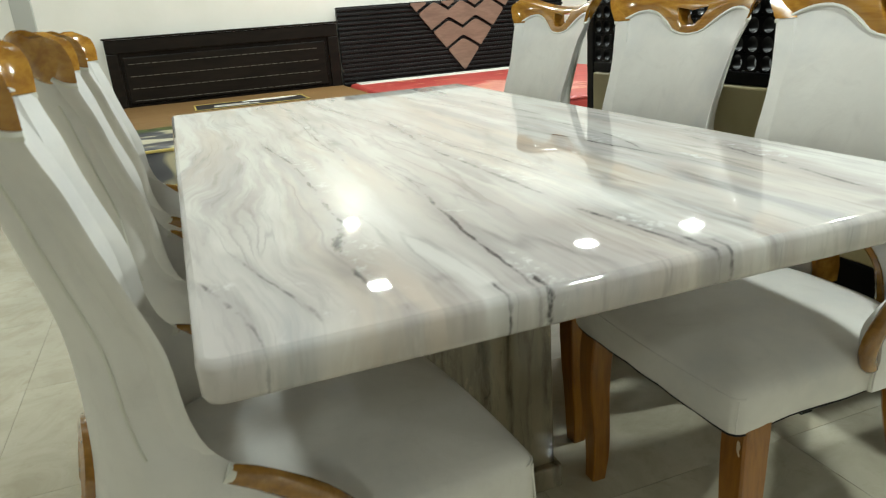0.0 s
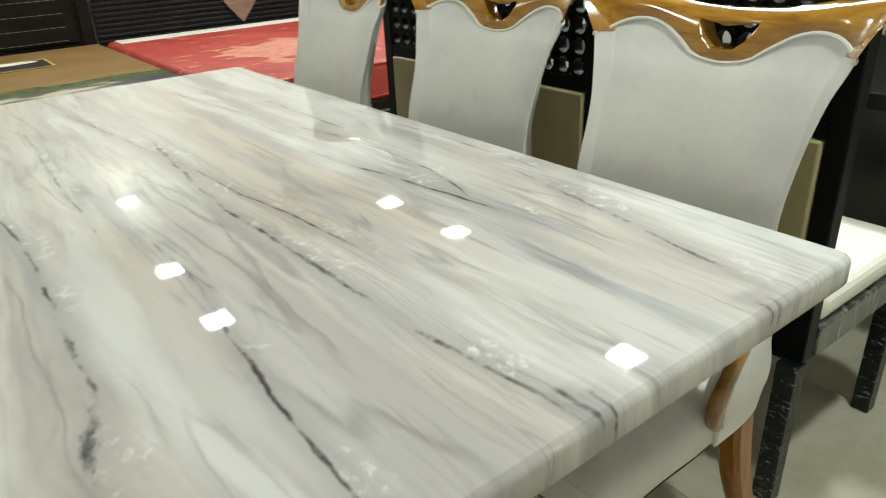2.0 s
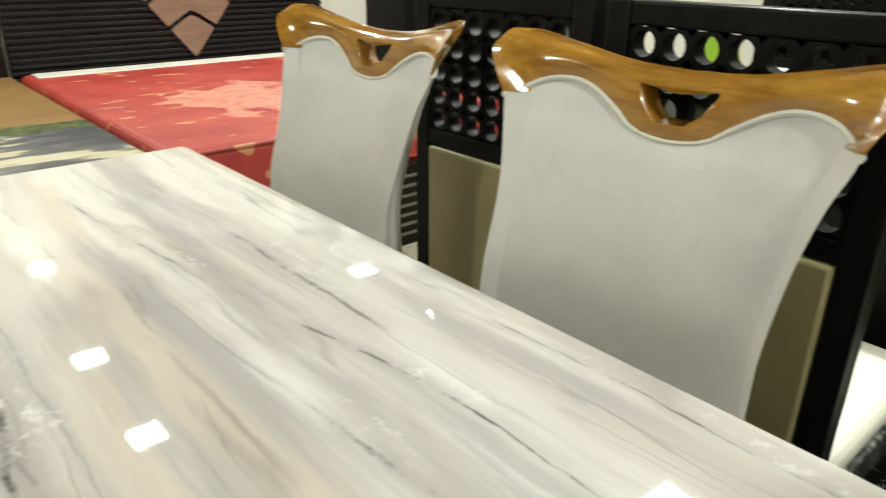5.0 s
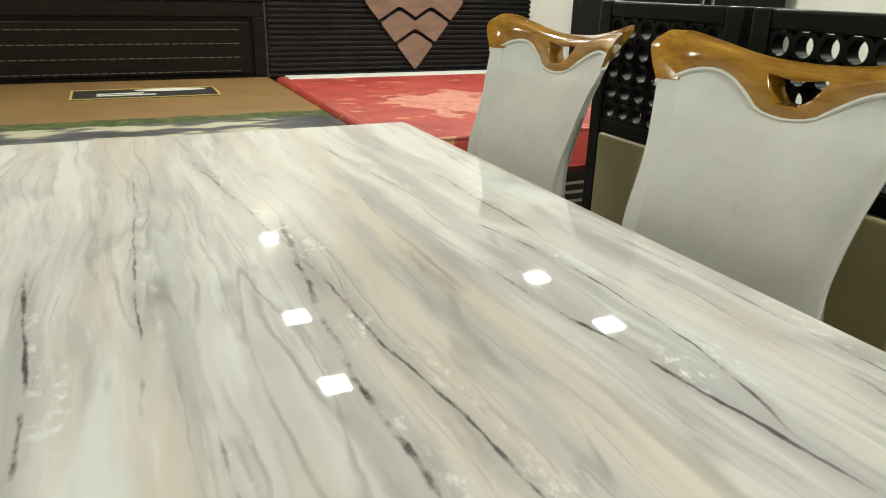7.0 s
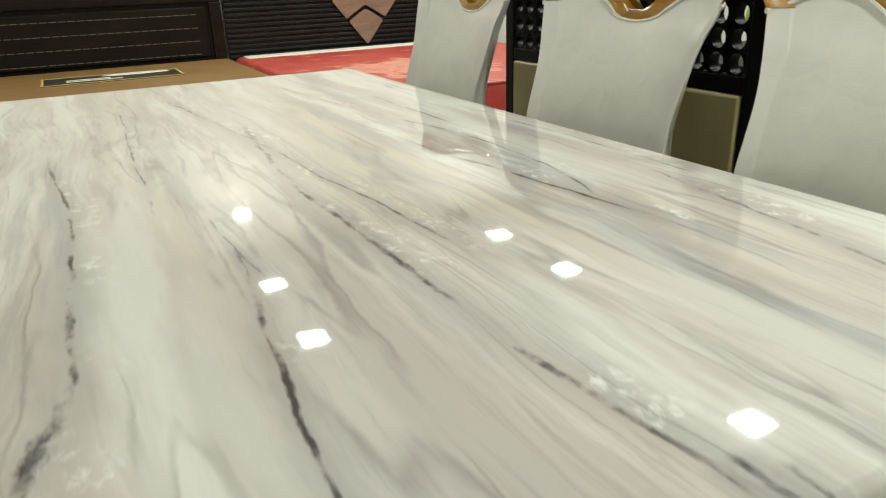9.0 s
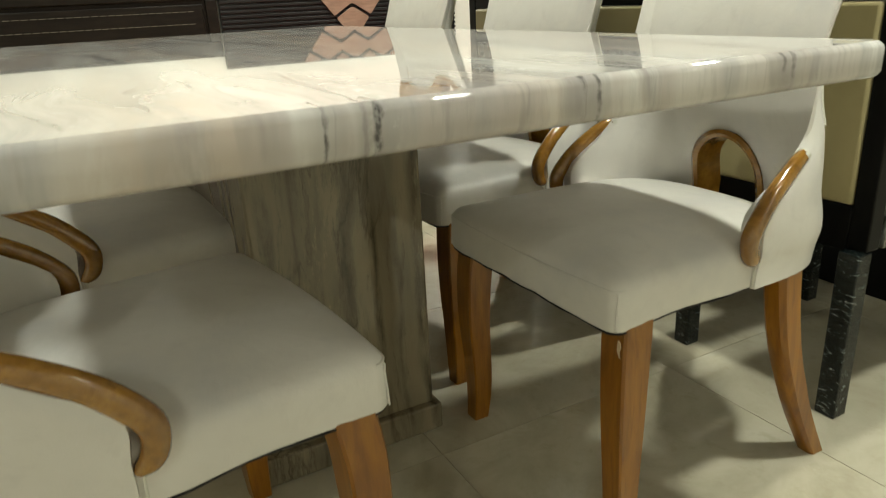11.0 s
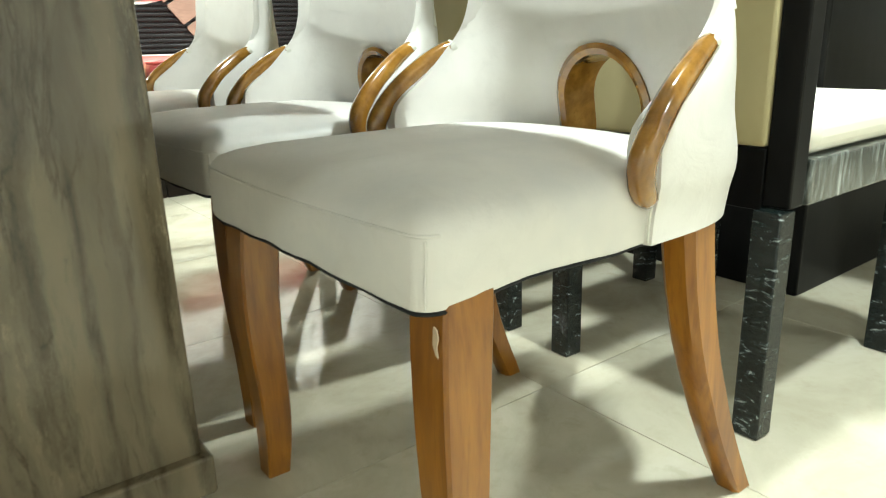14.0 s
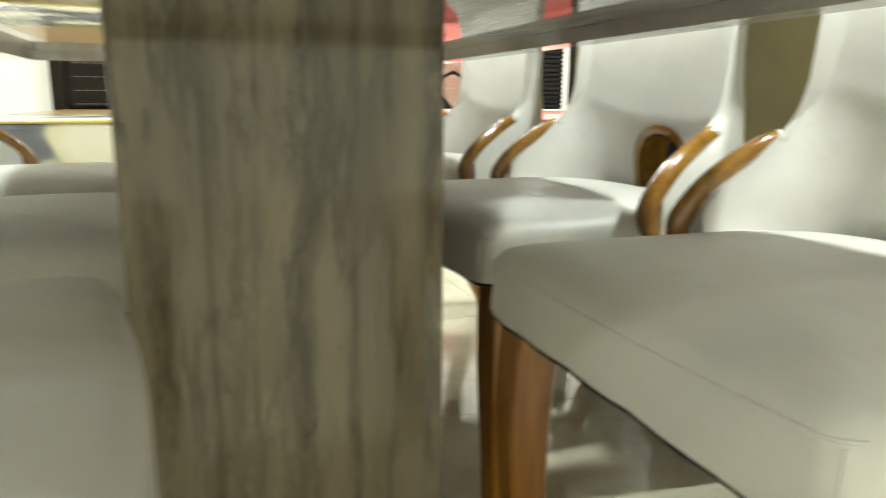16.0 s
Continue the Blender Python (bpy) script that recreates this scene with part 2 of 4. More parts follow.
        close = vmath(m, "MULTIPLY", grey(m, vmath(m, "ABSOLUTE", vmath(m, "ADD", side, -width * 5)), width * 6, width * 2), live)
        near = close if near is None else vmath(m, "MAXIMUM", near, close)
    fleck = grey(m, noisy(m, field(1, 0.7, 1), 58, 4, 0.65), 0.50, 0.68)
    spot = grey(m, noisy(m, field(1, 0.6, 1, (4, 1, 0)), 9.0, 2), 0.46, 0.56)
    c = mix(m, c, (0.72, 0.715, 0.70), vmath(m, "MULTIPLY", vmath(m, "MULTIPLY", fleck, spot), near))
    base(m, c)
    return m


MARBLE = table_marble()
COLUMN = marble("marble_column", (1.0, 0.13), (2.6, 2.6, 0.6), 0.07,
                [(0.15, 0.118, 0.070), (0.37, 0.315, 0.215), (0.15, 0.125, 0.085), (0.44, 0.375, 0.245), (0.024, 0.020, 0.013)],
                [(0.378, 0.012, 1.0), (0.43, 0.006, 0.8), (0.475, 0.005, 0.9), (0.52, 0.012, 1.0), (0.57, 0.008, 0.9), (0.61, 0.005, 0.8), (0.655, 0.012, 1.0)], 0.045, 0.85)

LEATHER = mat("white_leather", 0.42)
_v = coords(LEATHER)
_c = ramp(LEATHER, noisy(LEATHER, _v, 5, 4, 0.6), [(0.32, (0.61, 0.60, 0.585)), (0.50, (0.69, 0.665, 0.625)), (0.68, (0.735, 0.715, 0.675))])
base(LEATHER, mix(LEATHER, _c, (0.58, 0.555, 0.52), mix(LEATHER, (0, 0, 0), ramp(LEATHER, noisy(LEATHER, _v, 19, 5, 0.65, 0.7), [(0.54, (0, 0, 0)), (0.72, (1, 1, 1))]), 0.35)))
bump(LEATHER, vmath(LEATHER, "MULTIPLY_ADD", noisy(LEATHER, _v, 11, 4, 0.6, 0.5), 11.0, noisy(LEATHER, _v, 420, 2)), 0.16, 0.001)
rough_from(LEATHER, noisy(LEATHER, _v, 8, 3), 0.34, 0.50)
PIPING = mat("leather_piping", 0.4, colour=(0.66, 0.65, 0.58))


def wood(name, dark, light, scale, rough=0.25, coat=0.6):
    m = mat(name, rough, coat=coat)
    v = coords(m, scale)
    c = ramp(m, noisy(m, v, 6, 5, 0.6, 0.6), [(0.3, dark), (0.7, light)])
    base(m, mix(m, c, dark, mix(m, (0, 0, 0), ramp(m, noisy(m, v, 22, 4), [(0.5, (0, 0, 0)), (0.72, (1, 1, 1))]), 0.65)))
    return m


WOOD = wood("honey_wood", (0.26, 0.105, 0.010), (0.52, 0.265, 0.034), (5, 0.8, 6), 0.16, 1.0)
WOOD_ARM = wood("honey_wood_arm", (0.20, 0.085, 0.010), (0.39, 0.195, 0.033), (4, 4, 4), 0.14, 1.0)
WOOD_LEG = wood("honey_wood_leg", (0.17, 0.058, 0.004), (0.36, 0.145, 0.010), (5, 5, 0.6), 0.3, 0.25)
DARKWOOD = wood("dark_brown_wood", (0.006, 0.0042, 0.003), (0.015, 0.010, 0.007), (0.5, 3, 3), 0.4, 0.0)
DARKWOOD.node_tree.nodes["Principled BSDF"].inputs["Specular IOR Level"].default_value = 0.15
BLACK = wood("black_lacquer", (0.003, 0.003, 0.003), (0.008, 0.0075, 0.007), (3, 3, 1), 0.4, 0.0)
BLACK.node_tree.nodes["Principled BSDF"].inputs["Specular IOR Level"].default_value = 0.13
BLACKCLOTH = mat("black_lining", 0.9, colour=(0.01, 0.01, 0.01))
BEIGE = mat("beige_vinyl", 0.4)
_v = coords(BEIGE)
base(BEIGE, ramp(BEIGE, noisy(BEIGE, _v, 6, 4), [(0.3, (0.37, 0.315, 0.16)), (0.7, (0.45, 0.39, 0.215))]))
CREAMSEAT = mat("cream_cushion", 0.5, colour=(0.78, 0.75, 0.66))

FLOORT = mat("floor_tile", 0.10)
_v = coords(FLOORT)
_r = nd(FLOORT, "ShaderNodeObjectInfo")
_c = ramp(FLOORT, noisy(FLOORT, _v, 4.5, 6, 0.62, 0.6), [(0.30, (0.40, 0.36, 0.262)), (0.52, (0.52, 0.482, 0.375)), (0.70, (0.57, 0.54, 0.442))])
_c = mix(FLOORT, _c, (0.355, 0.305, 0.20), mix(FLOORT, (0, 0, 0), ramp(FLOORT, noisy(FLOORT, _v, 21, 6, 0.68, 0.4), [(0.54, (0, 0, 0)), (0.70, (1, 1, 1))]), 0.35))
base(FLOORT, mix(FLOORT, _c, (0.42, 0.39, 0.30), mix(FLOORT, (0, 0, 0), ramp(FLOORT, _r.outputs["Random"], [(0, (0, 0, 0)), (1, (1, 1, 1))]), 0.30)))
rough_from(FLOORT, noisy(FLOORT, _v, 5, 4), 0.04, 0.13)
GROUT = mat("grout", 0.9, colour=(0.44, 0.405, 0.325))

WALL = mat("white_wall", 0.6)
_v = coords(WALL)
base(WALL, ramp(WALL, noisy(WALL, _v, 3, 5), [(0.3, (0.80, 0.77, 0.70)), (0.7, (0.86, 0.83, 0.77))]))
bump(WALL, noisy(WALL, _v, 60, 3), 0.15, 0.002)
# grey puts the ceiling's weak light into its colour
CEILM = mat("ceiling_dimmed", 0.8, colour=(0.34, 0.33, 0.30))
METAL = mat("brushed_metal", 0.3, 1.0, colour=(0.6, 0.6, 0.58))
GLOW = mat("lamp_diffuser", 0.5)
GLOW.node_tree.nodes["Principled BSDF"].inputs["Emission Color"].default_value = (*LAMP_COLOUR, 1)
GLOW.node_tree.nodes["Principled BSDF"].inputs["Emission Strength"].default_value = 20.0


# ---- mesh helpers ----
def link(name, bm, material, parent=None, smooth=True, label="", flat_over=0.003):
    me = bpy.data.meshes.new(name)
    bmesh.ops.recalc_face_normals(bm, faces=bm.faces)
    bm.to_mesh(me)
    bm.free()
    for m in (material if isinstance(material, (list, tuple)) else [material]):
        me.materials.append(m)
    if smooth:
        me.polygons.foreach_set("use_smooth", [True] * len(me.polygons))
        me.set_sharp_from_angle(angle=radians(38))
        for f in me.polygons:
            if f.area > flat_over:
                f.use_smooth = False
    ob = new(name, me)
    if parent:
        ob.parent = parent
    if label:
        ob["label"] = label
    return ob


def part(name, bm, material, parent, label="", smooth=True):
    return link(name, bm, material, parent, smooth, label)


def empty(name, m=None):
    ob = new(name)
    ob.empty_display_size = 0.1
    if m is not None:
        ob.matrix_basis = m
    return ob


def add_box(bm, x0, y0, z0, x1, y1, z1, bevel=0.0, seg=2):
    vs = [bm.verts.new((x, y, z)) for x in (x0, x1) for y in (y0, y1) for z in (z0, z1)]
    fs = [(0, 1, 3, 2), (4, 6, 7, 5), (0, 4, 5, 1), (2, 3, 7, 6), (0, 2, 6, 4), (1, 5, 7, 3)]
    faces = [bm.faces.new([vs[i] for i in f]) for f in fs]
    if bevel:
        es = list({e for f in faces for e in f.edges})
        bmesh.ops.bevel(bm, geom=es, offset=bevel, segments=seg, affect="EDGES", profile=0.5)
    return bm


def box(x0, y0, z0, x1, y1, z1, bevel=0.0, seg=2):
    return add_box(bmesh.new(), x0, y0, z0, x1, y1, z1, bevel, seg)


def add_loft(bm, rings, closed=True, caps=True):
    """Skin through rings of points with equal counts."""
    rows = [[bm.verts.new(p) for p in r] for r in rings]
    n = len(rows[0])
    for a, b in zip(rows, rows[1:]):
        for i in range(n if closed else n - 1):
            j = (i + 1) % n
            bm.faces.new((a[i], a[j], b[j], b[i]))
    if caps and closed:
        bm.faces.new(rows[0][::-1])
        bm.faces.new(rows[-1])
    return bm


def add_tube(bm, path, rx, ry=None, n=10, up=(0, 0, 1), close=False, taper=None, square=2.0):
    """A bar swept along a path: rx across, ry along the section's second axis; square > 2 flattens the section."""
    ry = ry or rx
    rings = []
    m = len(path)
    for i, p in enumerate(path):
        p = Vector(p)
        a = Vector(path[(i - 1) % m] if (close or i) else p)
        b = Vector(path[(i + 1) % m] if (close or i < m - 1) else p)
        d = (b - a).normalized()
        s = d.cross(Vector(up))
        s = s.normalized() if s.length > 1e-6 else Vector((1, 0, 0))
        t = s.cross(d).normalized()
        k = taper[i] if taper else 1.0
        ring = []
        for j in range(n):
            c, q = math.cos(2 * math.pi * j / n), math.sin(2 * math.pi * j / n)
            c, q = [math.copysign(abs(v) ** (2 / square), v) for v in (c, q)]
            ring.append(p + s * (rx * k * c) + t * (ry * k * q))
        rings.append(ring)
    if close:
        rings.append(rings[0])
        rows = [[bm.verts.new(q) for q in r] for r in rings[:-1]]
        for i in range(m):
            a, b = rows[i], rows[(i + 1) % m]
            for j in range(n):
                bm.faces.new((a[j], a[(j + 1) % n], b[(j + 1) % n], b[j]))
        return bm
    return add_loft(bm, rings)


def curve(xs, ys, x):
    """Smooth interpolation through given stations."""
    if x <= xs[0]:
        return ys[0]
    for i in range(len(xs) - 1):
        if x <= xs[i + 1]:
            t = (x - xs[i]) / (xs[i + 1] - xs[i])
            p0, p1, p2, p3 = ys[max(i - 1, 0)], ys[i], ys[i + 1], ys[min(i + 2, len(ys) - 1)]
            return 0.5 * (2 * p1 + (p2 - p0) * t + (2 * p0 - 5 * p1 + 4 * p2 - p3) * t * t + (3 * p1 - p0 - 3 * p2 + p3) * t ** 3)
    return ys[-1]


def spline(pts, n):
    """n + 1 points along a smooth line through the given ones."""
    ts = list(range(len(pts)))
    return [Vector([curve(ts, [p[k] for p in pts], (len(pts) - 1) * i / n) for k in range(3)]) for i in range(n + 1)]


# ---- room ----
X0, X1, Y0, Y1 = -2.4, 5.4, -2.6, 5.42
floor = tagged(link("floor", box(X0, Y0, -0.12, X1, Y1, -0.0022), GROUT, smooth=False), "glossy cream floor of large square tiles with thin joints", "floor", kind="structure")
ceiling = tagged(link("ceiling", box(X0 - 0.15, Y0 - 0.15, CEIL, X1 + 0.15, Y1 + 0.15, CEIL + 0.12), CEILM, smooth=False), "plain showroom ceiling with recessed lamps, its white darkened to grey for dim light", "ceiling", kind="structure")
for nm, b in (("wall_north", (X0 - 0.15, Y1, -0.12, X1 + 0.15, Y1 + 0.15, CEIL)), ("wall_south", (X0 - 0.15, Y0 - 0.15, -0.12, X1 + 0.15, Y0, CEIL)),
              ("wall_west", (X0 - 0.15, Y0, -0.12, X0, Y1, CEIL)), ("wall_east", (X1, Y0, -0.12, X1 + 0.15, Y1, CEIL))):
    tagged(link(nm, box(*b), WALL, smooth=False), "off-white showroom wall with faint texture", "wall", kind="structure")


# ---- recessed square lamps, with the unseen ones added for fill ----
def downlight(x, y, size=0.145):
    e = empty("ceiling_light", pose(x, y, CEIL))
    h = size / 2
    fr = bmesh.new()
    for a in ((-h - 0.02, -h - 0.02, h + 0.02, -h), (-h - 0.02, h, h + 0.02, h + 0.02), (-h - 0.02, -h, -h, h), (h, -h, h + 0.02, h)):
        add_box(fr, a[0], a[1], -0.012, a[2], a[3], -0.001)
    part("frame", fr, METAL, e, "thin metal trim", smooth=False)
    part("diffuser", box(-h, -h, -0.006, h, h, -0.002), GLOW, e, "glowing square diffuser", smooth=False)
    tagged(e, "square recessed ceiling lamp with bright diffuser", "ceiling lamp", "lamps in the ceiling")
    lamp = bpy.data.lights.new("lamp_light", "AREA")
    lamp.shape, lamp.size, lamp.energy, lamp.color = "SQUARE", size, LAMP_WATTS * DIM.get((x, y), 1.0), LAMP_COLOUR
    lo = new("lamp_light", lamp)
    lo.matrix_basis = pose(x, y, CEIL - 0.016)
    return e


for lx, ly in LAMPS:
    downlight(lx, ly)

# ---- small lamp on the back wall ----
wl = empty("wall_lamp", pose(1.18, Y1, 2.08))
part("bracket", box(-0.09, -0.03, -0.03, 0.09, -0.001, 0.03, 0.004), METAL, wl)
part("shade", box(-0.05, -0.06, -0.022, 0.05, -0.031, 0.022, 0.006), GLOW, wl, "small glowing lamp shade")
tagged(wl, "small bright lamp fixed high on the wall", "wall lamp")
wlight = bpy.data.lights.new("wall_lamp_light", "AREA")
wlight.shape, wlight.size, wlight.size_y, wlight.energy, wlight.color = "RECTANGLE", 0.09, 0.036, 5.0, (1.0, 0.86, 0.66)
wlo = new("wall_lamp_light", wlight)
wlo.matrix_basis = look((1.18, Y1 - 0.07, 2.08), (1.18, 3.0, 0.6))

# ---- marble dining table ----
TX0, TX1, TY0, TY1, TZ = -0.004, 1.05, 0.565, 2.535, 0.76
table = empty("dining_table", pose(0, 0, 0))
tagged(table, "polished white marble dining table with grey veins on a stone pedestal", "dining table")


def slab(x0, y0, z0, x1, y1, z1, r, e, rim=0.0, deep=0.0):
    """Slab with rounded plan corners and eased top and bottom edges."""
    rings = []
    for rz, off in (((z0 + deep, rim), (z0, rim)) if rim else ()):
        ring = []
        for cx, cy, a0 in ((x1 - rim - 0.01, y1 - rim - 0.01, 0), (x0 + rim + 0.01, y1 - rim - 0.01, 90), (x0 + rim + 0.01, y0 + rim + 0.01, 180), (x1 - rim - 0.01, y0 + rim + 0.01, 270)):
            for k in range(7):
                a = radians(a0 + 15 * k)
                ring.append((cx + 0.01 * math.cos(a), cy + 0.01 * math.sin(a), rz))
        rings.append(ring)
    for z, inset in ((z0, e), (z0 + e * 0.4, e * 0.35), (z0 + e, 0), (z1 - e, 0), (z1 - e * 0.6, e * 0.15), (z1 - e * 0.25, e * 0.5), (z1, e)):
        ring = []
        for cx, cy, a0 in ((x1 - r, y1 - r, 0), (x0 + r, y1 - r, 90), (x0 + r, y0 + r, 180), (x1 - r, y0 + r, 270)):
            for k in range(7):
                a = radians(a0 + 15 * k)
                ring.append((cx + (r - inset) * math.cos(a), cy + (r - inset) * math.sin(a), z))
        rings.append(ring)
    return add_loft(bmesh.new(), rings)


link("tabletop", slab(TX0, TY0, TZ - 0.046, TX1, TY1, TZ, 0.022, 0.009, 0.06, 0.022), MARBLE, table, True, "glossy veined marble slab with eased edges", 0.03)
part("column", slab(0.345, 1.157, 0.055, 0.670, 2.08, TZ - 0.0245, 0.006, 0.003), COLUMN, table, "grey-brown veined stone pedestal")
part("plinth", slab(0.310, 1.138, 0.0, 0.680, 2.10, 0.058, 0.006, 0.004), COLUMN, table, "low stone foot of the pedestal")


# ---- upholstered dining chair ----
def build_chair():
    ch = empty("dining_chair")
    tagged(ch, "white leather dining chair with honey wood crest rail, arms and legs", "dining chair", "chairs round the marble table")
    # seat: rounded block with a crown and a scalloped lower edge
    N = 72
    ring0 = []
    xf, xb, wf, wb = 0.268, -0.205, 0.242, 0.230
    rc, outline = 0.02, []
    hx, cxm = (xf - xb) / 2, (xf + xb) / 2
    for qx, qy, a0 in ((1, 1, 0), (-1, 1, 90), (-1, -1, 180), (1, -1, 270)):
        for k in range(9):
            a = radians(a0 + 90 * k / 8)
            outline.append((qx * (hx - rc) + rc * math.cos(a), qy * (wf - rc) + rc * math.sin(a)))
        e1 = outline[-1]
        if a0 in (0, 180):
            for k in range(1, 14):
                outline.append((e1[0] + (-2 * e1[0]) * k / 14, e1[1]))
        else:
            for k in range(1, 14):
                outline.append((e1[0], e1[1] + (-2 * e1[1]) * k / 14))
    for x, y in outline:
        px, py = x / hx, y / wf
        if px < 0:
            q = max(1.0, (abs(px) ** 3 + abs(py) ** 3) ** (1 / 3))
            px, py = px / q, py / q
            x = px * hx
        k = (px + 1) / 2
        ring0.append((cxm + x + (0.012 * (1 - py * py) if px > 0.9 else 0), py * (wb + (wf - wb) * k), px, py))

    def low(px, py):
        front = 0.009 * max(0.0, 1 - (py / 0.78) ** 2) if px > 0.55 else 0.0
        side = 0.007 * max(0.0, 1 - ((px - 0.42) / 0.40) ** 2) if abs(py) > 0.55 else 0.0
        return 0.391 + front + side
    rings = []
    prof = [(0.95, 0, 0.004), (0.985, 0, 0.0), (0.995, 0, 0.006), (1.0, 0, 0.02), (1.004, 1, -0.030), (1.002, 1, -0.014), (0.995, 1, -0.004), (0.980, 1, 0.003), (0.95, 1, 0.010),
            (0.88, 1, 0.019), (0.75, 1, 0.028), (0.55, 1, 0.036), (0.3, 1, 0.039), (0.06, 1, 0.040)]
    for f, top, dz in prof:
        rings.append([(0.04 + (x - 0.04) * f, y * f, (0.462 if top else low(px, py)) + dz) for x, y, px, py in ring0])
    seat = part("seat", add_loft(bmesh.new(), rings), LEATHER, ch, "padded white leather seat")
    stitch = bmesh.new()
    front = [(x, y) for x, y, px, py in ring0 if px > 0.93]
    front.sort(key=lambda q: math.atan2(q[1], q[0] - 0.04))
    run = [Vector((0.04 + (x - 0.04) * 0.996, y * 0.996, 0.4585)) for x, y in front]
    add_tube(stitch, run, 0.0016, n=6)
    part("seam", stitch, LEATHER, seat)
    for qy in (-1, 1):
        cs = bmesh.new()
        add_tube(cs, [(0.2635, qy * 0.2372, 0.397 + 0.058 * k / 4) for k in range(5)], 0.0013, n=6, up=(1, 0, 0))
        part("corner_seam", cs, LEATHER, seat)
    hem = bmesh.new()
    add_tube(hem, [(0.04 + (x - 0.04) * 0.980, y * 0.980, low(px, py) - 0.0015 + 0.0018 * math.sin(37 * x + 61 * y)) for x, y, px, py in ring0], 0.0027, n=6, close=True)
    part("seat_lining", hem, BLACKCLOTH, seat, "black lining under the seat")

    # back shell: a barrel low down, a waisted panel above
    ZS = [0.384, 0.45, 0.52, 0.58, 0.63, 0.68, 0.76, 0.85, 0.92, 0.98, 1.06]
    W = [0.240, 0.247, 0.250, 0.245, 0.231, 0.216, 0.207, 0.210, 0.223, 0.242, 0.262]
    XB = [-0.221, -0.227, -0.231, -0.235, -0.238, -0.241, -0.248, -0.264, -0.280, -0.302, -0.326]
    SD = [0.212, 0.221, 0.211, 0.128, 0.076, 0.058, 0.056, 0.050, 0.054, 0.060, 0.062]
    TH = [0.040, 0.044, 0.045, 0.045, 0.045, 0.044, 0.041, 0.036, 0.030, 0.024, 0.021]
    EX = [3.3, 3.3, 3.0, 2.65, 2.5, 2.35, 2.2, 2.1, 2.1, 2.1, 2.1]

    def shell(s, z, outer, extra=0.0):
        """A point of the back: s from -1 to 1 across, on its inner or outer side."""
        w, x_b, sd, th, n = [curve(ZS, a, z) for a in (W, XB, SD, TH, EX)]
        th = th + extra
        a = s * math.pi / 2
        yy = math.copysign(abs(math.sin(a)) ** (2 / n), a)
        xx = 1 - abs(math.cos(a)) ** (2 / n)
        if outer:
            return Vector((x_b - th + (sd + th * curve([0.40, 0.50, 0.56, 0.62, 0.68, 0.74, 0.80], [0.8, 0.8, 0.74, 0.52, 0.35, 0.26, 0.25], z)) * xx, yy * (w - curve([0.50, 0.56, 0.62, 0.68, 0.74, 0.80], [0.0, 0.002, 0.012, 0.022, 0.026, 0.026], z)), z))
        return Vector((x_b + sd * xx, yy * (w - th * curve([0.50, 0.56, 0.62, 0.68, 0.74, 0.80], [0.8, 0.72, 0.40, 0.12, 0.02, 0.0], z)), z))

    S_TOP = [0, 0.2, 0.4, 0.55, 0.68, 0.82, 1.0]
    Z_TOP = [0.939, 0.946, 0.970, 0.985, 0.989, 0.984, 0.968]

    def ztop(s):
        return curve(S_TOP, Z_TOP, math.sin(abs(s) * math.pi / 2) ** 0.95)

    NS, NV = 56, 44
    bm = bmesh.new()
    grids = []
    for outer in (False, True):
        g = []
        for j in range(NV + 1):
            row = []
            for i in range(NS + 1):
                s = -1 + 2 * i / NS
                z = 0.391 + (ztop(s) - 0.391) * j / NV
                p = shell(s, z, outer)
                if not outer:
                    bulge = 0.010 * (1 - s * s) * math.sin(math.pi * min(1, max(0, (z - 0.45) / 0.55)))
                    p.x += bulge
                row.append(bm.verts.new(p))
            g.append(row)
        grids.append(g)
    AW, AZ0, AZ1 = 0.077, 0.44, 0.597

    def in_arch(v):
        y, z = v.y, v.z
        if z < 0.40 or z > AZ1:
            return False
        zc = AZ1 - AW
        return abs(y) < AW if z < zc else y * y + (z - zc) ** 2 < AW * AW
    for g in grids:
        for j in range(NV):
            for i in range(NS):
                q = (g[j][i], g[j][i + 1], g[j + 1][i + 1], g[j + 1][i])
                mid = sum((v.co for v in q), Vector()) / 4
                if not in_arch(mid):
                    bm.faces.new(q)
    a, b = grids
    for j in range(NV):
        bm.faces.new((a[j][0], a[j + 1][0], b[j + 1][0], b[j][0]))
        bm.faces.new((a[j][NS], b[j][NS], b[j + 1][NS], a[j + 1][NS]))
    for i in range(NS):
        bm.faces.new((a[NV][i], a[NV][i + 1], b[NV][i + 1], b[NV][i]))
    backrest = part("backrest", bm, LEATHER, ch, "waisted white leather back with piped edges")

    # wooden arch through the lower back
    zc = AZ1 - AW
    arch = bmesh.new()
    pts = [(-AW, 0.43)] + [(-AW, 0.47)] + [(-AW * math.cos(math.pi * k / 18), zc + AW * math.sin(math.pi * k / 18)) for k in range(19)] + [(AW, 0.47), (AW, 0.43)]
    rings = []
    for k, (y, z) in enumerate(pts):
        ny, nz = (y, z - zc) if z > zc else (y, 0)
        ln = math.hypot(ny, nz) or 1
        ny, nz = ny / ln, nz / ln
        xi = curve(ZS, XB, z) + 0.012
        xo = curve(ZS, XB, z) - curve(ZS, TH, z) - 0.008
        rings.append([(xo, y + ny * 0.0075, z + nz * 0.0075), (xi, y + ny * 0.0075, z + nz * 0.0075), (xi + 0.004, y, z), (xi, y - ny * 0.0075, z - nz * 0.0075),
                      (xo, y - ny * 0.0075, z - nz * 0.0075), (xo - 0.004, y, z)])
    add_loft(arch, rings)
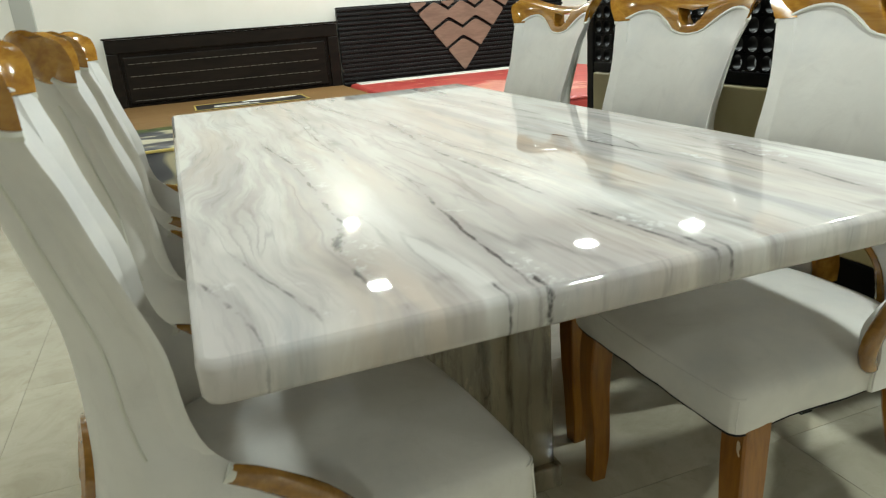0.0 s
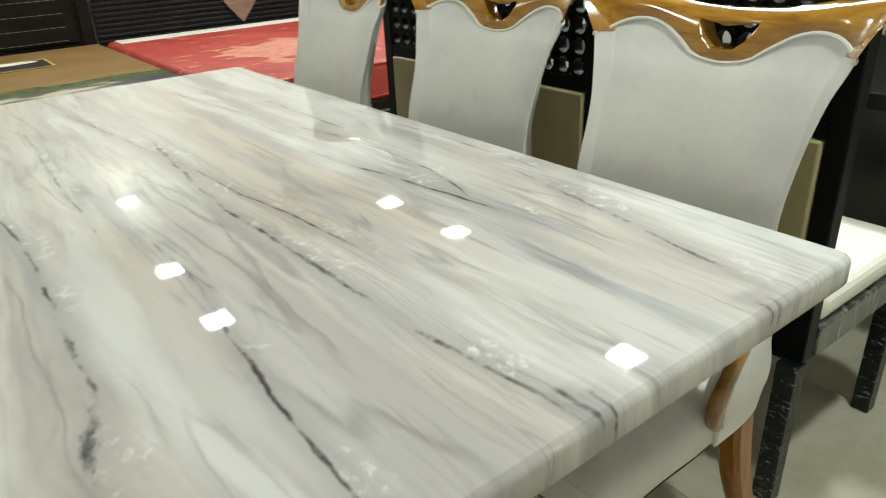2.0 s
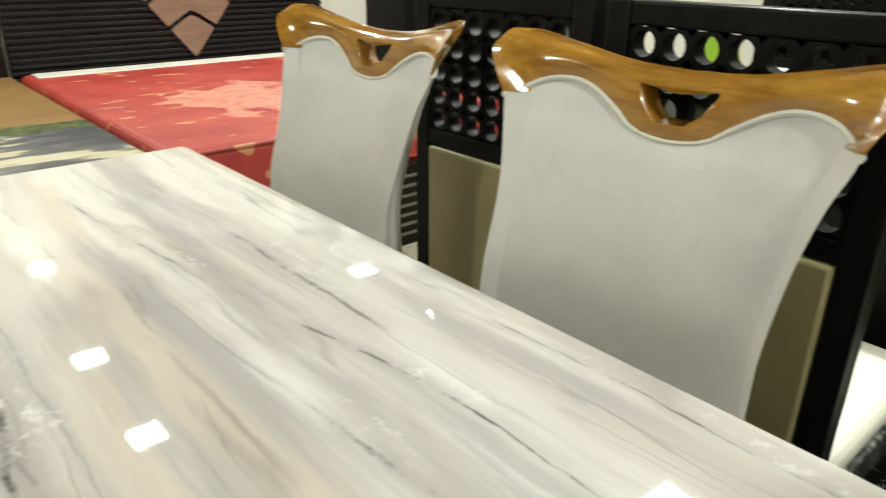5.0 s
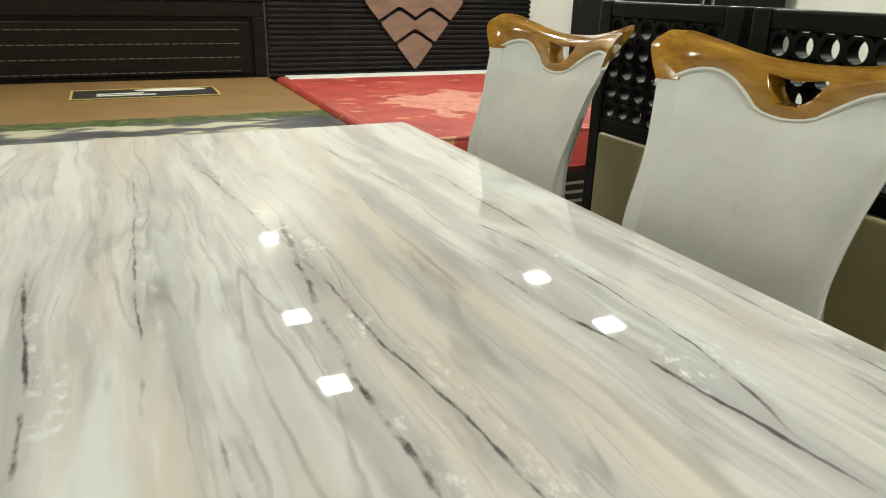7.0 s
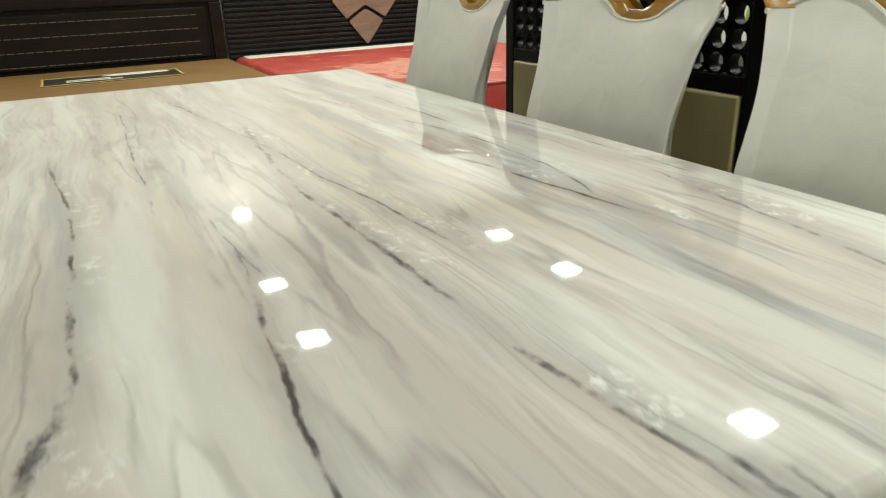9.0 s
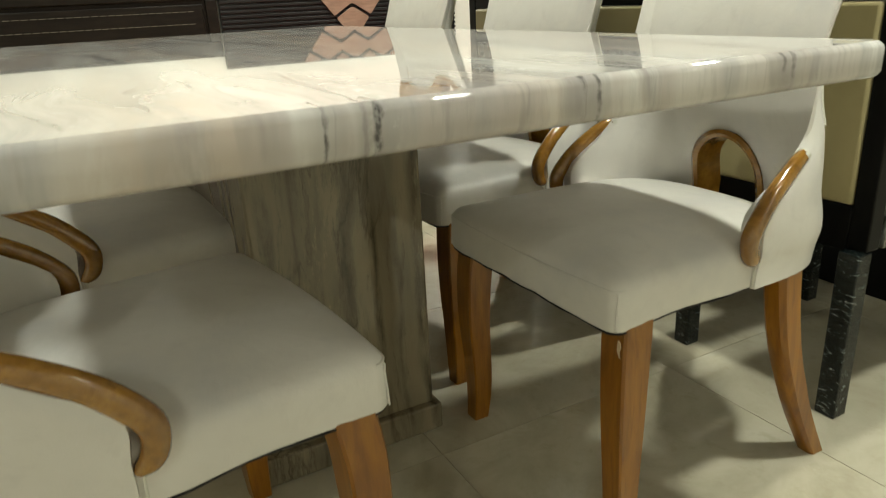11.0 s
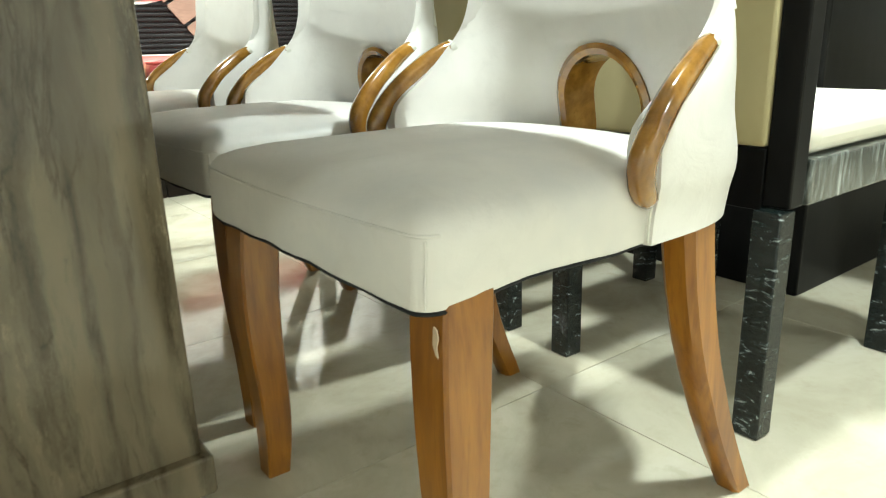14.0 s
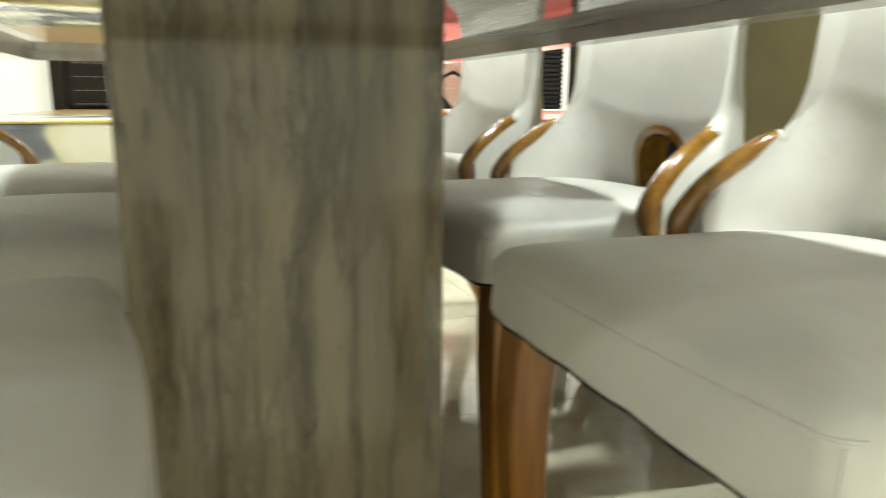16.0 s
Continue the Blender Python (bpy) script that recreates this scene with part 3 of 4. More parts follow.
    part("back_arch", arch, WOOD_ARM, backrest, "bent wooden arch lining the opening")

    # crest rail
    crest = bmesh.new()
    S_R = [0, 0.25, 0.5, 0.7, 0.85, 1.0]
    Z_R = [1.010, 1.016, 1.034, 1.050, 1.055, 1.036]
    NR, NH = 60, 10
    HW, HZ0, HZ1 = 0.060, 0.954, 0.993

    def in_hole(y, z):
        if z > HZ1 or z < HZ0:
            return False
        k = (z - HZ0) / (HZ1 - HZ0)
        return abs(y) < HW * (0.45 + 0.55 * k ** 0.6)
    fronts, backs = [], []
    for i in range(NR + 1):
        s = -1 + 2 * i / NR
        zb, zt = ztop(s) + 0.001, curve(S_R, Z_R, abs(s))
        fr, bk = [], []
        for j in range(NH + 1):
            k = j / NH
            z = zb + (zt - zb) * k
            pf, pb = shell(s, z, False), shell(s, z, True)
            grow = 1.0 + (0.012 + 0.075 * abs(s) ** 3) * (k - 0.55 * max(0, (k - 0.6) / 0.4) ** 2 * abs(s) ** 6)
            fat = 0.006 * math.sin(math.pi * min(1, k * 1.05)) + k * (0.012 * max(0, abs(s) - 0.6) / 0.4)
            rnd = 0.012 * max(0, (k - 0.8) / 0.2) ** 2
            fr.append(crest.verts.new((pf.x + 0.004 + fat - rnd, pf.y * grow, z)))
            bk.append(crest.verts.new((pb.x - 0.003 - fat + rnd, pb.y * grow, z)))
        fronts.append(fr)
        backs.append(bk)
    for g in (fronts, backs):
        for i in range(NR):
            for j in range(NH):
                q = (g[i][j], g[i + 1][j], g[i + 1][j + 1], g[i][j + 1])
                mid = sum((v.co for v in q), Vector()) / 4
                if not in_hole(mid.y, mid.z):
                    crest.faces.new(q)
    for i in range(NR):
        crest.faces.new((fronts[i][0], fronts[i + 1][0], backs[i + 1][0], backs[i][0]))
        crest.faces.new((fronts[i][NH], fronts[i + 1][NH], backs[i + 1][NH], backs[i][NH]))
    for j in range(NH):
        for i in (0, NR):
            crest.faces.new((fronts[i][j], fronts[i][j + 1], backs[i][j + 1], backs[i][j]))
    rim = [(-HW * 0.42, HZ0), (0, HZ0 - 0.003), (HW * 0.42, HZ0), (HW * 0.74, HZ0 + 0.013), (HW, HZ1 - 0.003), (HW * 0.96, HZ1), (0, HZ1 - 0.002), (-HW * 0.96, HZ1), (-HW, HZ1 - 0.003), (-HW * 0.74, HZ0 + 0.013)]
    rings = []
    for y, z in rim + rim[:1]:
        xi, xo = curve(ZS, XB, z) + 0.009, curve(ZS, XB, z) - curve(ZS, TH, z) - 0.008
        d = Vector((y, z - 0.976)).normalized() * 0.006
        rings.append([(xo, y + d.x, z + d.y), (xi, y + d.x, z + d.y), (xi + 0.001, y, z), (xi - 0.001, y - d.x, z - d.y), (xo + 0.001, y - d.x, z - d.y), (xo - 0.001, y, z)])
    add_loft(crest, rings, caps=False)
    part("crest_rail", crest, WOOD, ch, "glossy honey wood crest rail with a hand hole")
    pipe = bmesh.new()
    add_tube(pipe, [shell(s, ztop(s) - 0.002, False) + Vector((0.003, 0, 0)) for s in [-1 + 2 * i / 40 for i in range(41)]], 0.0035, n=6)
    part("back_piping", pipe, PIPING, backrest)

    # arms, side piping and legs
    for sy in (-1, 1):
        arm = bmesh.new()
        pts = [(-0.150, 0.2255, 0.6035), (-0.134, 0.229, 0.597), (-0.098, 0.235, 0.578), (-0.056, 0.240, 0.552), (-0.022, 0.243, 0.524), (0.002, 0.244, 0.496), (0.009, 0.243, 0.470), (0.004, 0.242, 0.448), (-0.008, 0.239, 0.432)]
        path = spline([(x, sy * y, z) for x, y, z in pts], 24)
        tp = [curve([0, 3, 8, 16, 22, 24], [0.82, 0.9, 0.98, 1.1, 1.0, 0.6], i) for i in range(25)]
        add_tube(arm, path, 0.0122, 0.0132, n=12, up=(1, 0, 0.3), taper=tp, square=2.4)
        arm_ob = part("arm", arm, WOOD_ARM, ch, "curved honey wood arm")
        cuff = bmesh.new()
        d = (path[2] - path[4]).normalized()
        add_tube(cuff, [path[0] - d * 0.006, path[0] - d * 0.002, path[0] + d * 0.002, path[0] + d * 0.004], 0.0112, n=12, up=(1, 0, 0.3))
        part("arm_cuff", cuff, PIPING, arm_ob)
        sp = bmesh.new()
        add_tube(sp, [shell(sy * 0.80, z, True) + Vector((-0.001, 0, 0)) for z in [0.64 + 0.30 * i / 40 for i in range(41)]], 0.0022, n=6)
        part("side_piping", sp, PIPING, backrest)
        sm = bmesh.new()
        add_tube(sm, [(curve(ZS, XB, z) + curve(ZS, SD, z) - 0.0005, sy * curve(ZS, W, z), z) for z in [0.398 + 0.010 * k for k in range(5)]], 0.0016, n=6, up=(1, 0, 0))
        part("side_seam", sm, PIPING, seat)
        leg = bmesh.new()
        rings = []
        for i in range(13):
            z = 0.40 * (1 - i / 12)
            k = i / 12
            off = curve([0, 0.15, 0.4, 0.75, 1.0], [0.0, 0.005, 0.004, -0.006, -0.005], k)
            h = curve([0, 0.12, 0.4, 0.8, 1.0], [0.027, 0.027, 0.0245, 0.0195, 0.0165], k)
            cx, cy = 0.218 + off, sy * (0.212 + off * 0.8)
            b = h * 0.13
            rings.append([(cx + h - b, cy + h, z), (cx - h + b, cy + h, z), (cx - h, cy + h - b, z), (cx - h, cy - h + b, z), (cx - h + b, cy - h, z), (cx + h - b, cy - h, z), (cx + h, cy - h + b, z), (cx + h, cy + h - b, z)])
        part("leg", add_loft(leg, rings), WOOD_LEG, ch, "tapered honey wood front leg")
        leg = bmesh.new()
        rings = []
        for i in range(13):
            k = i / 12
            z = 0.405 * (1 - k)
            cx = curve([0, 0.3, 0.6, 1.0], [-0.128, -0.142, -0.182, -0.256], k)
            hx, hy = curve([0, 0.5, 1.0], [0.027, 0.023, 0.018], k), curve([0, 0.5, 1], [0.024, 0.021, 0.017], k)
            cy = sy * (0.205 + 0.012 * k)
            rings.append([(cx + hx, cy + hy * 0.6, z), (cx + hx * 0.7, cy + hy, z), (cx - hx * 0.7, cy + hy, z), (cx - hx, cy + hy * 0.6, z), (cx - hx, cy - hy * 0.6, z), (cx - hx * 0.7, cy - hy, z), (cx + hx * 0.7, cy - hy, z), (cx + hx, cy - hy * 0.6, z)])
        part("leg", add_loft(leg, rings), WOOD_LEG, ch, "splayed honey wood back leg")
    return ch


chair = build_chair()


def true_proportions(ob):
    """Seat set back over the legs, lower arms, and a back that rakes at the top."""
    zs = [0.0, 0.20, 0.40, 0.47, 0.60, 0.75, 0.95, 1.06]
    for v in ob.data.vertices:
        x, y, z = v.co
        v.co = (x + curve(zs, [-0.030, -0.036, -0.044, -0.044, -0.014, -0.008, -0.030, -0.040], z),
                y * curve(zs, [1.03, 1.0, 0.965, 0.965, 0.955, 0.98, 1.0, 1.0], z),
                curve(zs, [0.0, 0.196, 0.392, 0.461, 0.578, 0.730, 0.940, 1.052], z))


for ob in chair.children_recursive:
    true_proportions(ob)
CHAIRS = [(0.946, 0.922, 180), (0.972, 1.505, 183), (0.963, 2.165, 180), (0.140, 0.900, 7), (0.130, 1.485, 5), (0.110, 2.04, 2)]
chair.matrix_basis = pose(CHAIRS[0][0], CHAIRS[0][1], 0, 0, 0, CHAIRS[0][2])
for cx, cy, ca in CHAIRS[1:]:
    copy_thing(chair, pose(cx, cy, 0, 0, 0, ca))


WRAP = mat("wrap_painted_glints", 0.16, colour=(0.02, 0.028, 0.026), coat=0.15)
WRAP.node_tree.nodes["Principled BSDF"].inputs["Specular IOR Level"].default_value = 0.3
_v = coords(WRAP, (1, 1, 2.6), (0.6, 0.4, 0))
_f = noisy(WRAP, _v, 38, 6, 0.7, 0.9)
# black leg under wrap; the pale stops paint the wrap's glints into the colour
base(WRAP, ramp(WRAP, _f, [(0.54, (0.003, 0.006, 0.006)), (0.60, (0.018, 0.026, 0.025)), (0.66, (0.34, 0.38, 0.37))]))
bump(WRAP, _f, 0.9, 0.006)


FILM = mat("film_painted_sheen", 0.22, colour=(0.1, 0.11, 0.1), coat=0.8)
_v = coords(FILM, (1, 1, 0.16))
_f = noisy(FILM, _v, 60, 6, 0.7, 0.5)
# pale upright streaks in the colour stand in for sheen on the film
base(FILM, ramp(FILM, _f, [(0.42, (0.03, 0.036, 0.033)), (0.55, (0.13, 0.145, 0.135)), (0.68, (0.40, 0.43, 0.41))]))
bump(FILM, _f, 0.8, 0.005)


# ---- black dining chairs with pierced backs ----
def build_black_chair():
    e = empty("black_dining_chair")
    tagged(e, "black lacquered chair with pierced back, beige panel and wrapped legs", "dining chair", "black chairs in a row")
    hw = 0.19
    for sy in (-1, 1):
        part("back_post", box(-0.021, sy * hw - 0.020, 0.352, 0.019, sy * hw + 0.020, 1.093, 0.004), BLACK, e)
        wrapped_leg(e, -0.022, sy * hw)
        wrapped_leg(e, 0.44, sy * hw)
    part("top_rail", box(-0.02, -hw + 0.0205, 1.058, 0.018, hw - 0.0205, 1.092, 0.005), BLACK, e)
    part("middle_rail", box(-0.02, -hw + 0.0205, 0.797, 0.018, hw - 0.0205, 0.829, 0.003), BLACK, e)
    part("bottom_rail", box(-0.02, -hw + 0.0205, 0.345, 0.018, hw - 0.0205, 0.434, 0.003), BLACK, e)
    part("back_panel", box(-0.024, -hw + 0.021, 0.435, 0.014, hw - 0.021, 0.796, 0.008, 3), BEIGE, e, "beige vinyl back panel")
    # pierced board: 7 columns and 5 rows of round holes
    bm = bmesh.new()
    cols, rows, r = 7, 5, 0.0175
    y0, y1, z0, z1 = -hw + 0.021, hw - 0.021, 0.830, 1.057
    dy, dz = (y1 - y0) / cols, (z1 - z0) / rows
    n = 16
    for xx in (-0.016, 0.012):
        for c in range(cols):
            for q in range(rows):
                cy, cz = y0 + dy * (c + 0.5), z0 + dz * (q + 0.5)
                inner, outer = [], []
                for k in range(n):
                    a = 2 * math.pi * (k + 0.5) / n
                    ca, sa = math.cos(a), math.sin(a)
                    inner.append(bm.verts.new((xx, cy + r * ca, cz + r * 1.1 * sa)))
                    f = 1 / max(abs(ca), abs(sa))
                    outer.append(bm.verts.new((xx, cy + dy / 2 * ca * f, cz + dz / 2 * sa * f)))
                for k in range(n):
                    j = (k + 1) % n
                    bm.faces.new((inner[k], inner[j], outer[j], outer[k]))
                if xx < 0:
                    far = [bm.verts.new((0.012, v.co.y, v.co.z)) for v in inner]
                    for k in range(n):
                        j = (k + 1) % n
                        bm.faces.new((inner[k], inner[j], far[j], far[k]))
    bmesh.ops.remove_doubles(bm, verts=bm.verts, dist=1e-5)
    part("pierced_board", bm, BLACK, e, "black board with rows of round holes")
    part("back_cushion", box(0.0195, -hw + 0.03, 0.55, 0.05, hw - 0.03, 0.80, 0.014, 3), CREAMSEAT, e, "cream padded cushion")
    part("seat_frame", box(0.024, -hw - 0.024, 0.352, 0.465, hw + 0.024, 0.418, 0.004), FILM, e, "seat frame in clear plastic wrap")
    part("cushion", box(0.024, -hw - 0.02, 0.419, 0.47, hw + 0.02, 0.482, 0.026, 4), CREAMSEAT, e, "cream seat cushion")
    return e


def wrapped_leg(e, x, y):
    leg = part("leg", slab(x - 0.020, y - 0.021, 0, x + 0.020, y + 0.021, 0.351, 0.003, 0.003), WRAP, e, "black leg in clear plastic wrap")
    return leg


bc = build_black_chair()
BLACKS = [(1.392, 0.941, 0), (1.395, 1.487, 0), (1.395, 1.93, 0), (3.02, 0.94, 180), (3.02, 1.5, 180), (3.02, 2.0, 180)]
bc.matrix_basis = pose(*BLACKS[0][:2], 0, 0, 0, BLACKS[0][2])
for bx, by, ba in BLACKS[1:]:
    copy_thing(bc, pose(bx, by, 0, 0, 0, ba))

TAPE = mat("clear_tape", 0.3, colour=(0.55, 0.44, 0.30))
tp = bmesh.new()
add_loft(tp, [[(0.2502, 0.232 - 0.006 * w1 + 0.004 * math.sin(3 * k), 0.372 - 0.009 * k), (0.2516, 0.232 - 0.006 * w1 + 0.004 * math.sin(3 * k), 0.372 - 0.009 * k),
               (0.2516, 0.232 + 0.006 * w1 + 0.004 * math.sin(3 * k), 0.370 - 0.009 * k), (0.2502, 0.232 + 0.006 * w1 + 0.004 * math.sin(3 * k), 0.370 - 0.009 * k)] for k, w1 in enumerate((0.35, 0.6, 0.4, 0.25))])
true_proportions(part("tape_scrap", tp, TAPE, chair, "torn scrap of pale tape on the leg"))

# ---- black display cabinet ----
cab = empty("display_cabinet", pose(3.75, 1.3, 0))
tagged(cab, "tall black open display cabinet with shelves", "cabinet")
part("back_panel", box(0.17, -1.2, 0.0, 0.2, 1.2, 2.0), BLACK, cab)
for yy in (-1.2, -0.4, 0.4, 1.17):
    part("upright", box(-0.2, yy, 0.0, 0.168, yy + 0.03, 2.0, 0.003), BLACK, cab)
for zz in (0.05, 0.55, 1.0, 1.45, 1.96):
    for yy in (-1.168, -0.368, 0.432):
        part("shelf", box(-0.195, yy, zz, 0.166, yy + 0.735, zz + 0.03, 0.003), BLACK, cab)
LIME = mat("lime_glaze", 0.3, colour=(0.30, 0.52, 0.02))


def vase(x, y, z, h, material, label):
    bm = bmesh.new()
    prof = [(0.45, 0), (0.62, 0.08), (0.8, 0.3), (0.72, 0.55), (0.4, 0.78), (0.36, 0.9), (0.46, 1.0)]
    add_loft(bm, [[(x + 0.1 * r * math.cos(2 * math.pi * k / 20), y + 0.1 * r * math.sin(2 * math.pi * k / 20), z + h * t) for k in range(20)] for r, t in prof])
    return tagged(link("vase", bm, material), label, "vase", "vases on display")


vase(2.38, 2.06, 0.761, 0.25, LIME, "lime green glazed vase on the black table")
WHITEBOX = mat("white_card", 0.55, colour=(0.72, 0.71, 0.68))
wb_ = empty("white_box", pose(2.42, 1.56, 0.761, 0, 0, 8))
part("body", box(-0.10, -0.14, 0.0, 0.10, 0.14, 0.085, 0.004), WHITEBOX, wb_)
part("lid", box(-0.104, -0.144, 0.0855, 0.104, 0.144, 0.112, 0.004), WHITEBOX, wb_)
tagged(wb_, "plain white cardboard box on the black table", "box")
vase(3.66, 2.15, 1.03, 0.22, PIPING, "cream glazed vase on a black shelf")
vase(3.66, 0.6, 1.03, 0.24, PIPING, "cream glazed vase on a black shelf")

# ---- black dining table behind those chairs ----
btable = empty("black_dining_table", pose(2.35, 1.45, 0))
tagged(btable, "black lacquered dining table behind the black chairs", "dining table")
part("tabletop", slab(-0.42, -0.8, 0.72, 0.42, 0.8, 0.76, 0.01, 0.004), BLACK, btable)
part("pedestal", slab(-0.37, -0.465, 0.0, 0.25, 0.46, 0.72, 0.006, 0.003), BLACK, btable, "black block pedestal")


# ---- beds along the back wall ----
BROWN = mat("printed_mattress_wrap", 0.3, coat=0.3)
_v = coords(BROWN)
_sep = nd(BROWN, "ShaderNodeSeparateXYZ")
lk(BROWN, _v, _sep.inputs[0])
_y = vmath(BROWN, "MULTIPLY_ADD", vmath(BROWN, "SUBTRACT", noisy(BROWN, _v, 9, 3), 0.5), 0.16, _sep.outputs["Y"])
_tan = ramp(BROWN, noisy(BROWN, _v, 4, 5), [(0.3, (0.27, 0.15, 0.055)), (0.7, (0.34, 0.20, 0.08))])
_green = ramp(BROWN, noisy(BROWN, _v, 22, 4), [(0.4, (0.03, 0.055, 0.015)), (0.65, (0.16, 0.19, 0.06))])
_patch = ramp(BROWN, noisy(BROWN, coords(BROWN, (1, 2.5, 1)), 3.2, 2), [(0.42, (0.05, 0.05, 0.06)), (0.52, (0.13, 0.13, 0.14)), (0.56, (0.55, 0.50, 0.33)), (0.66, (0.62, 0.58, 0.45))])
_c = mix(BROWN, _tan, _green, vmath(BROWN, "LESS_THAN", _y, 3.98))
base(BROWN, mix(BROWN, _c, _patch, vmath(BROWN, "LESS_THAN", _y, 3.84)))
bump(BROWN, noisy(BROWN, _v, 14, 4), 0.25, 0.01)
RED = mat("red_floral_cloth", 0.45)
_v = coords(RED)
_off = nd(RED, "ShaderNodeVectorMath")
_off.operation = "DISTANCE"
_wv = nd(RED, "ShaderNodeVectorMath")
_wv.operation = "MULTIPLY_ADD"
_nt = nd(RED, "ShaderNodeTexNoise")
_nt.inputs["Scale"].default_value = 4.5
lk(RED, _v, _nt.inputs["Vector"])
lk(RED, _nt.outputs["Color"], _wv.inputs[0])
_wv.inputs[1].default_value = (0.75, 1.0, 0)
lk(RED, _v, _wv.inputs[2])
lk(RED, _wv.outputs[0], _off.inputs[0])
_off.inputs[1].default_value = (2.37, 4.42, 0.55)
_red = ramp(RED, noisy(RED, _v, 5, 4), [(0.35, (0.33, 0.03, 0.028)), (0.65, (0.42, 0.055, 0.042))])
_flower = ramp(RED, noisy(RED, _wv.outputs[0], 9, 2), [(0.42, (0.50, 0.15, 0.11)), (0.55, (0.58, 0.24, 0.18))])
_c = mix(RED, _red, _flower, ramp(RED, _off.outputs["Value"], [(0.40, (1, 1, 1)), (0.43, (0, 0, 0))]))
base(RED, mix(RED, _c, (0.56, 0.24, 0.12), ramp(RED, noisy(RED, coords(RED, (1, 2, 1)), 7, 1), [(0.66, (0, 0, 0)), (0.68, (1, 1, 1))])))
bump(RED, noisy(RED, _v, 9, 3), 0.3, 0.02)
TAUPE = wood("taupe_veneer", (0.19, 0.115, 0.083), (0.28, 0.18, 0.13), (1.0, 3, 4), 0.4, 0.1)
STITCH = mat("pale_stitching", 0.6, colour=(0.13, 0.115, 0.09))
GOLD = mat("gold_print", 0.35, colour=(0.55, 0.42, 0.12))
INK = mat("dark_print", 0.35, colour=(0.03, 0.025, 0.025))
PALE = mat("pale_print", 0.4, colour=(0.72, 0.70, 0.64))
RIB = wood("dark_rib", (0.008, 0.0075, 0.0078), (0.018, 0.017, 0.0175), (0.6, 3, 3), 0.34, 0.0)
RIB.node_tree.nodes["Principled BSDF"].inputs["Specular IOR Level"].default_value = 0.25

BX = 1.245
MZ, MY0, MY1 = 0.55, 3.25, 5.27
for nm, x0, x1, cloth, lab in (("brown_bed", -0.345, BX - 0.006, BROWN, "tan printed mattress in clear plastic wrap on a dark bed"), ("red_bed", BX + 0.006, 3.08, RED, "red floral mattress on a dark bed base")):
    b = empty(nm, pose(0, 0, 0))
    tagged(b, "dark wooden bed base below a mattress", "bed", "beds along the wall")
    part("foot_rail", box(x0 - 0.01, MY0 - 0.035, 0.0, x1, MY0 - 0.001, 0.36, 0.006), DARKWOOD, b)
    part("platform", box(x0, MY0, 0.0, x1, MY1 + 0.035, 0.34), DARKWOOD, b)
    for k in range(7):
        z = 0.05 + 0.042 * k
        part("slat", box(x0 + 0.03, MY0 - 0.041, z, x1 - 0.03, MY0 - 0.0352, z + 0.012), STITCH if nm == "red_bed" else DARKWOOD, b, smooth=False)
    mt = empty("mattress")
    part("cover", box(x0 + 0.006, MY0 + 0.004, 0.342, x1 - 0.006, MY1, MZ, 0.035, 4), cloth, mt)
    edge = bmesh.new()
    for z in (0.375, MZ - 0.012):
        add_tube(edge, [(x0 + 0.006, MY0 + 0.05, z), (x0 + 0.02, MY0 + 0.012, z), (x0 + 0.06, MY0 + 0.003, z), (x1 - 0.06, MY0 + 0.003, z), (x1 - 0.02, MY0 + 0.012, z), (x1 - 0.006, MY0 + 0.05, z)], 0.007, n=8)
    part("edge_piping", edge, GOLD if nm == "brown_bed" else RED, mt)
    tagged(mt, lab, "mattress", "mattresses")
    if nm == "brown_bed":
        LX = -0.10
        lp = part("label_panel", box(LX + 0.22, 4.55, MZ - 0.002, LX + 0.93, 4.87, MZ + 0.003), INK, mt, "dark printed label", smooth=False)
        for yy in (4.55, 4.856):
            part("label_border", box(LX + 0.22, yy, MZ + 0.0032, LX + 0.93, yy + 0.014, MZ + 0.005), GOLD, lp, smooth=False)
        for xx in (LX + 0.22, LX + 0.918):
            part("label_border", box(xx, 4.566, MZ + 0.0032, xx + 0.012, 4.854, MZ + 0.005), GOLD, lp, smooth=False)
        for q in range(2):
            part("label_print", box(LX + 0.34, 4.64 + 0.055 * q, MZ + 0.0032, LX + 0.62 - 0.06 * q, 4.67 + 0.055 * q, MZ + 0.0042), PALE, lp, smooth=False)
        ov = bmesh.new()
        ring = [(LX + 0.70 + 0.18 * math.cos(a), 4.79 + 0.05 * math.sin(a)) for a in [2 * math.pi * k / 28 for k in range(28)]]
        add_loft(ov, [[(x, y, MZ + 0.0051) for x, y in ring], [(x, y, MZ + 0.0062) for x, y in ring]])
        part("label_oval", ov, PALE, lp, smooth=False)
    else:
        part("head_band", box(1.31, 5.09, MZ - 0.004, 3.04, 5.24, MZ + 0.006, 0.004), PALE, mt, "pale cloth band at the head")

hb = empty("brown_headboard")
tagged(hb, "dark brown panelled wooden headboard with rows of stitching", "headboard")
part("board", box(-0.345, 5.345, 0.0, 1.205, 5.385, 0.968, 0.004), DARKWOOD, hb)
for nm2, b4 in (("frame_top", (-0.365, 5.318, 0.902, 1.225, 5.39, 0.992)), ("frame_side", (-0.365, 5.318, 0.0, -0.29, 5.39, 0.901)), ("frame_side", (1.148, 5.318, 0.0, 1.225, 5.39, 0.901))):
    part(nm2, box(*b4, 0.006), DARKWOOD, hb)
part("cap", box(-0.375, 5.308, 0.993, 1.235, 5.395, 1.006, 0.004), DARKWOOD, hb)
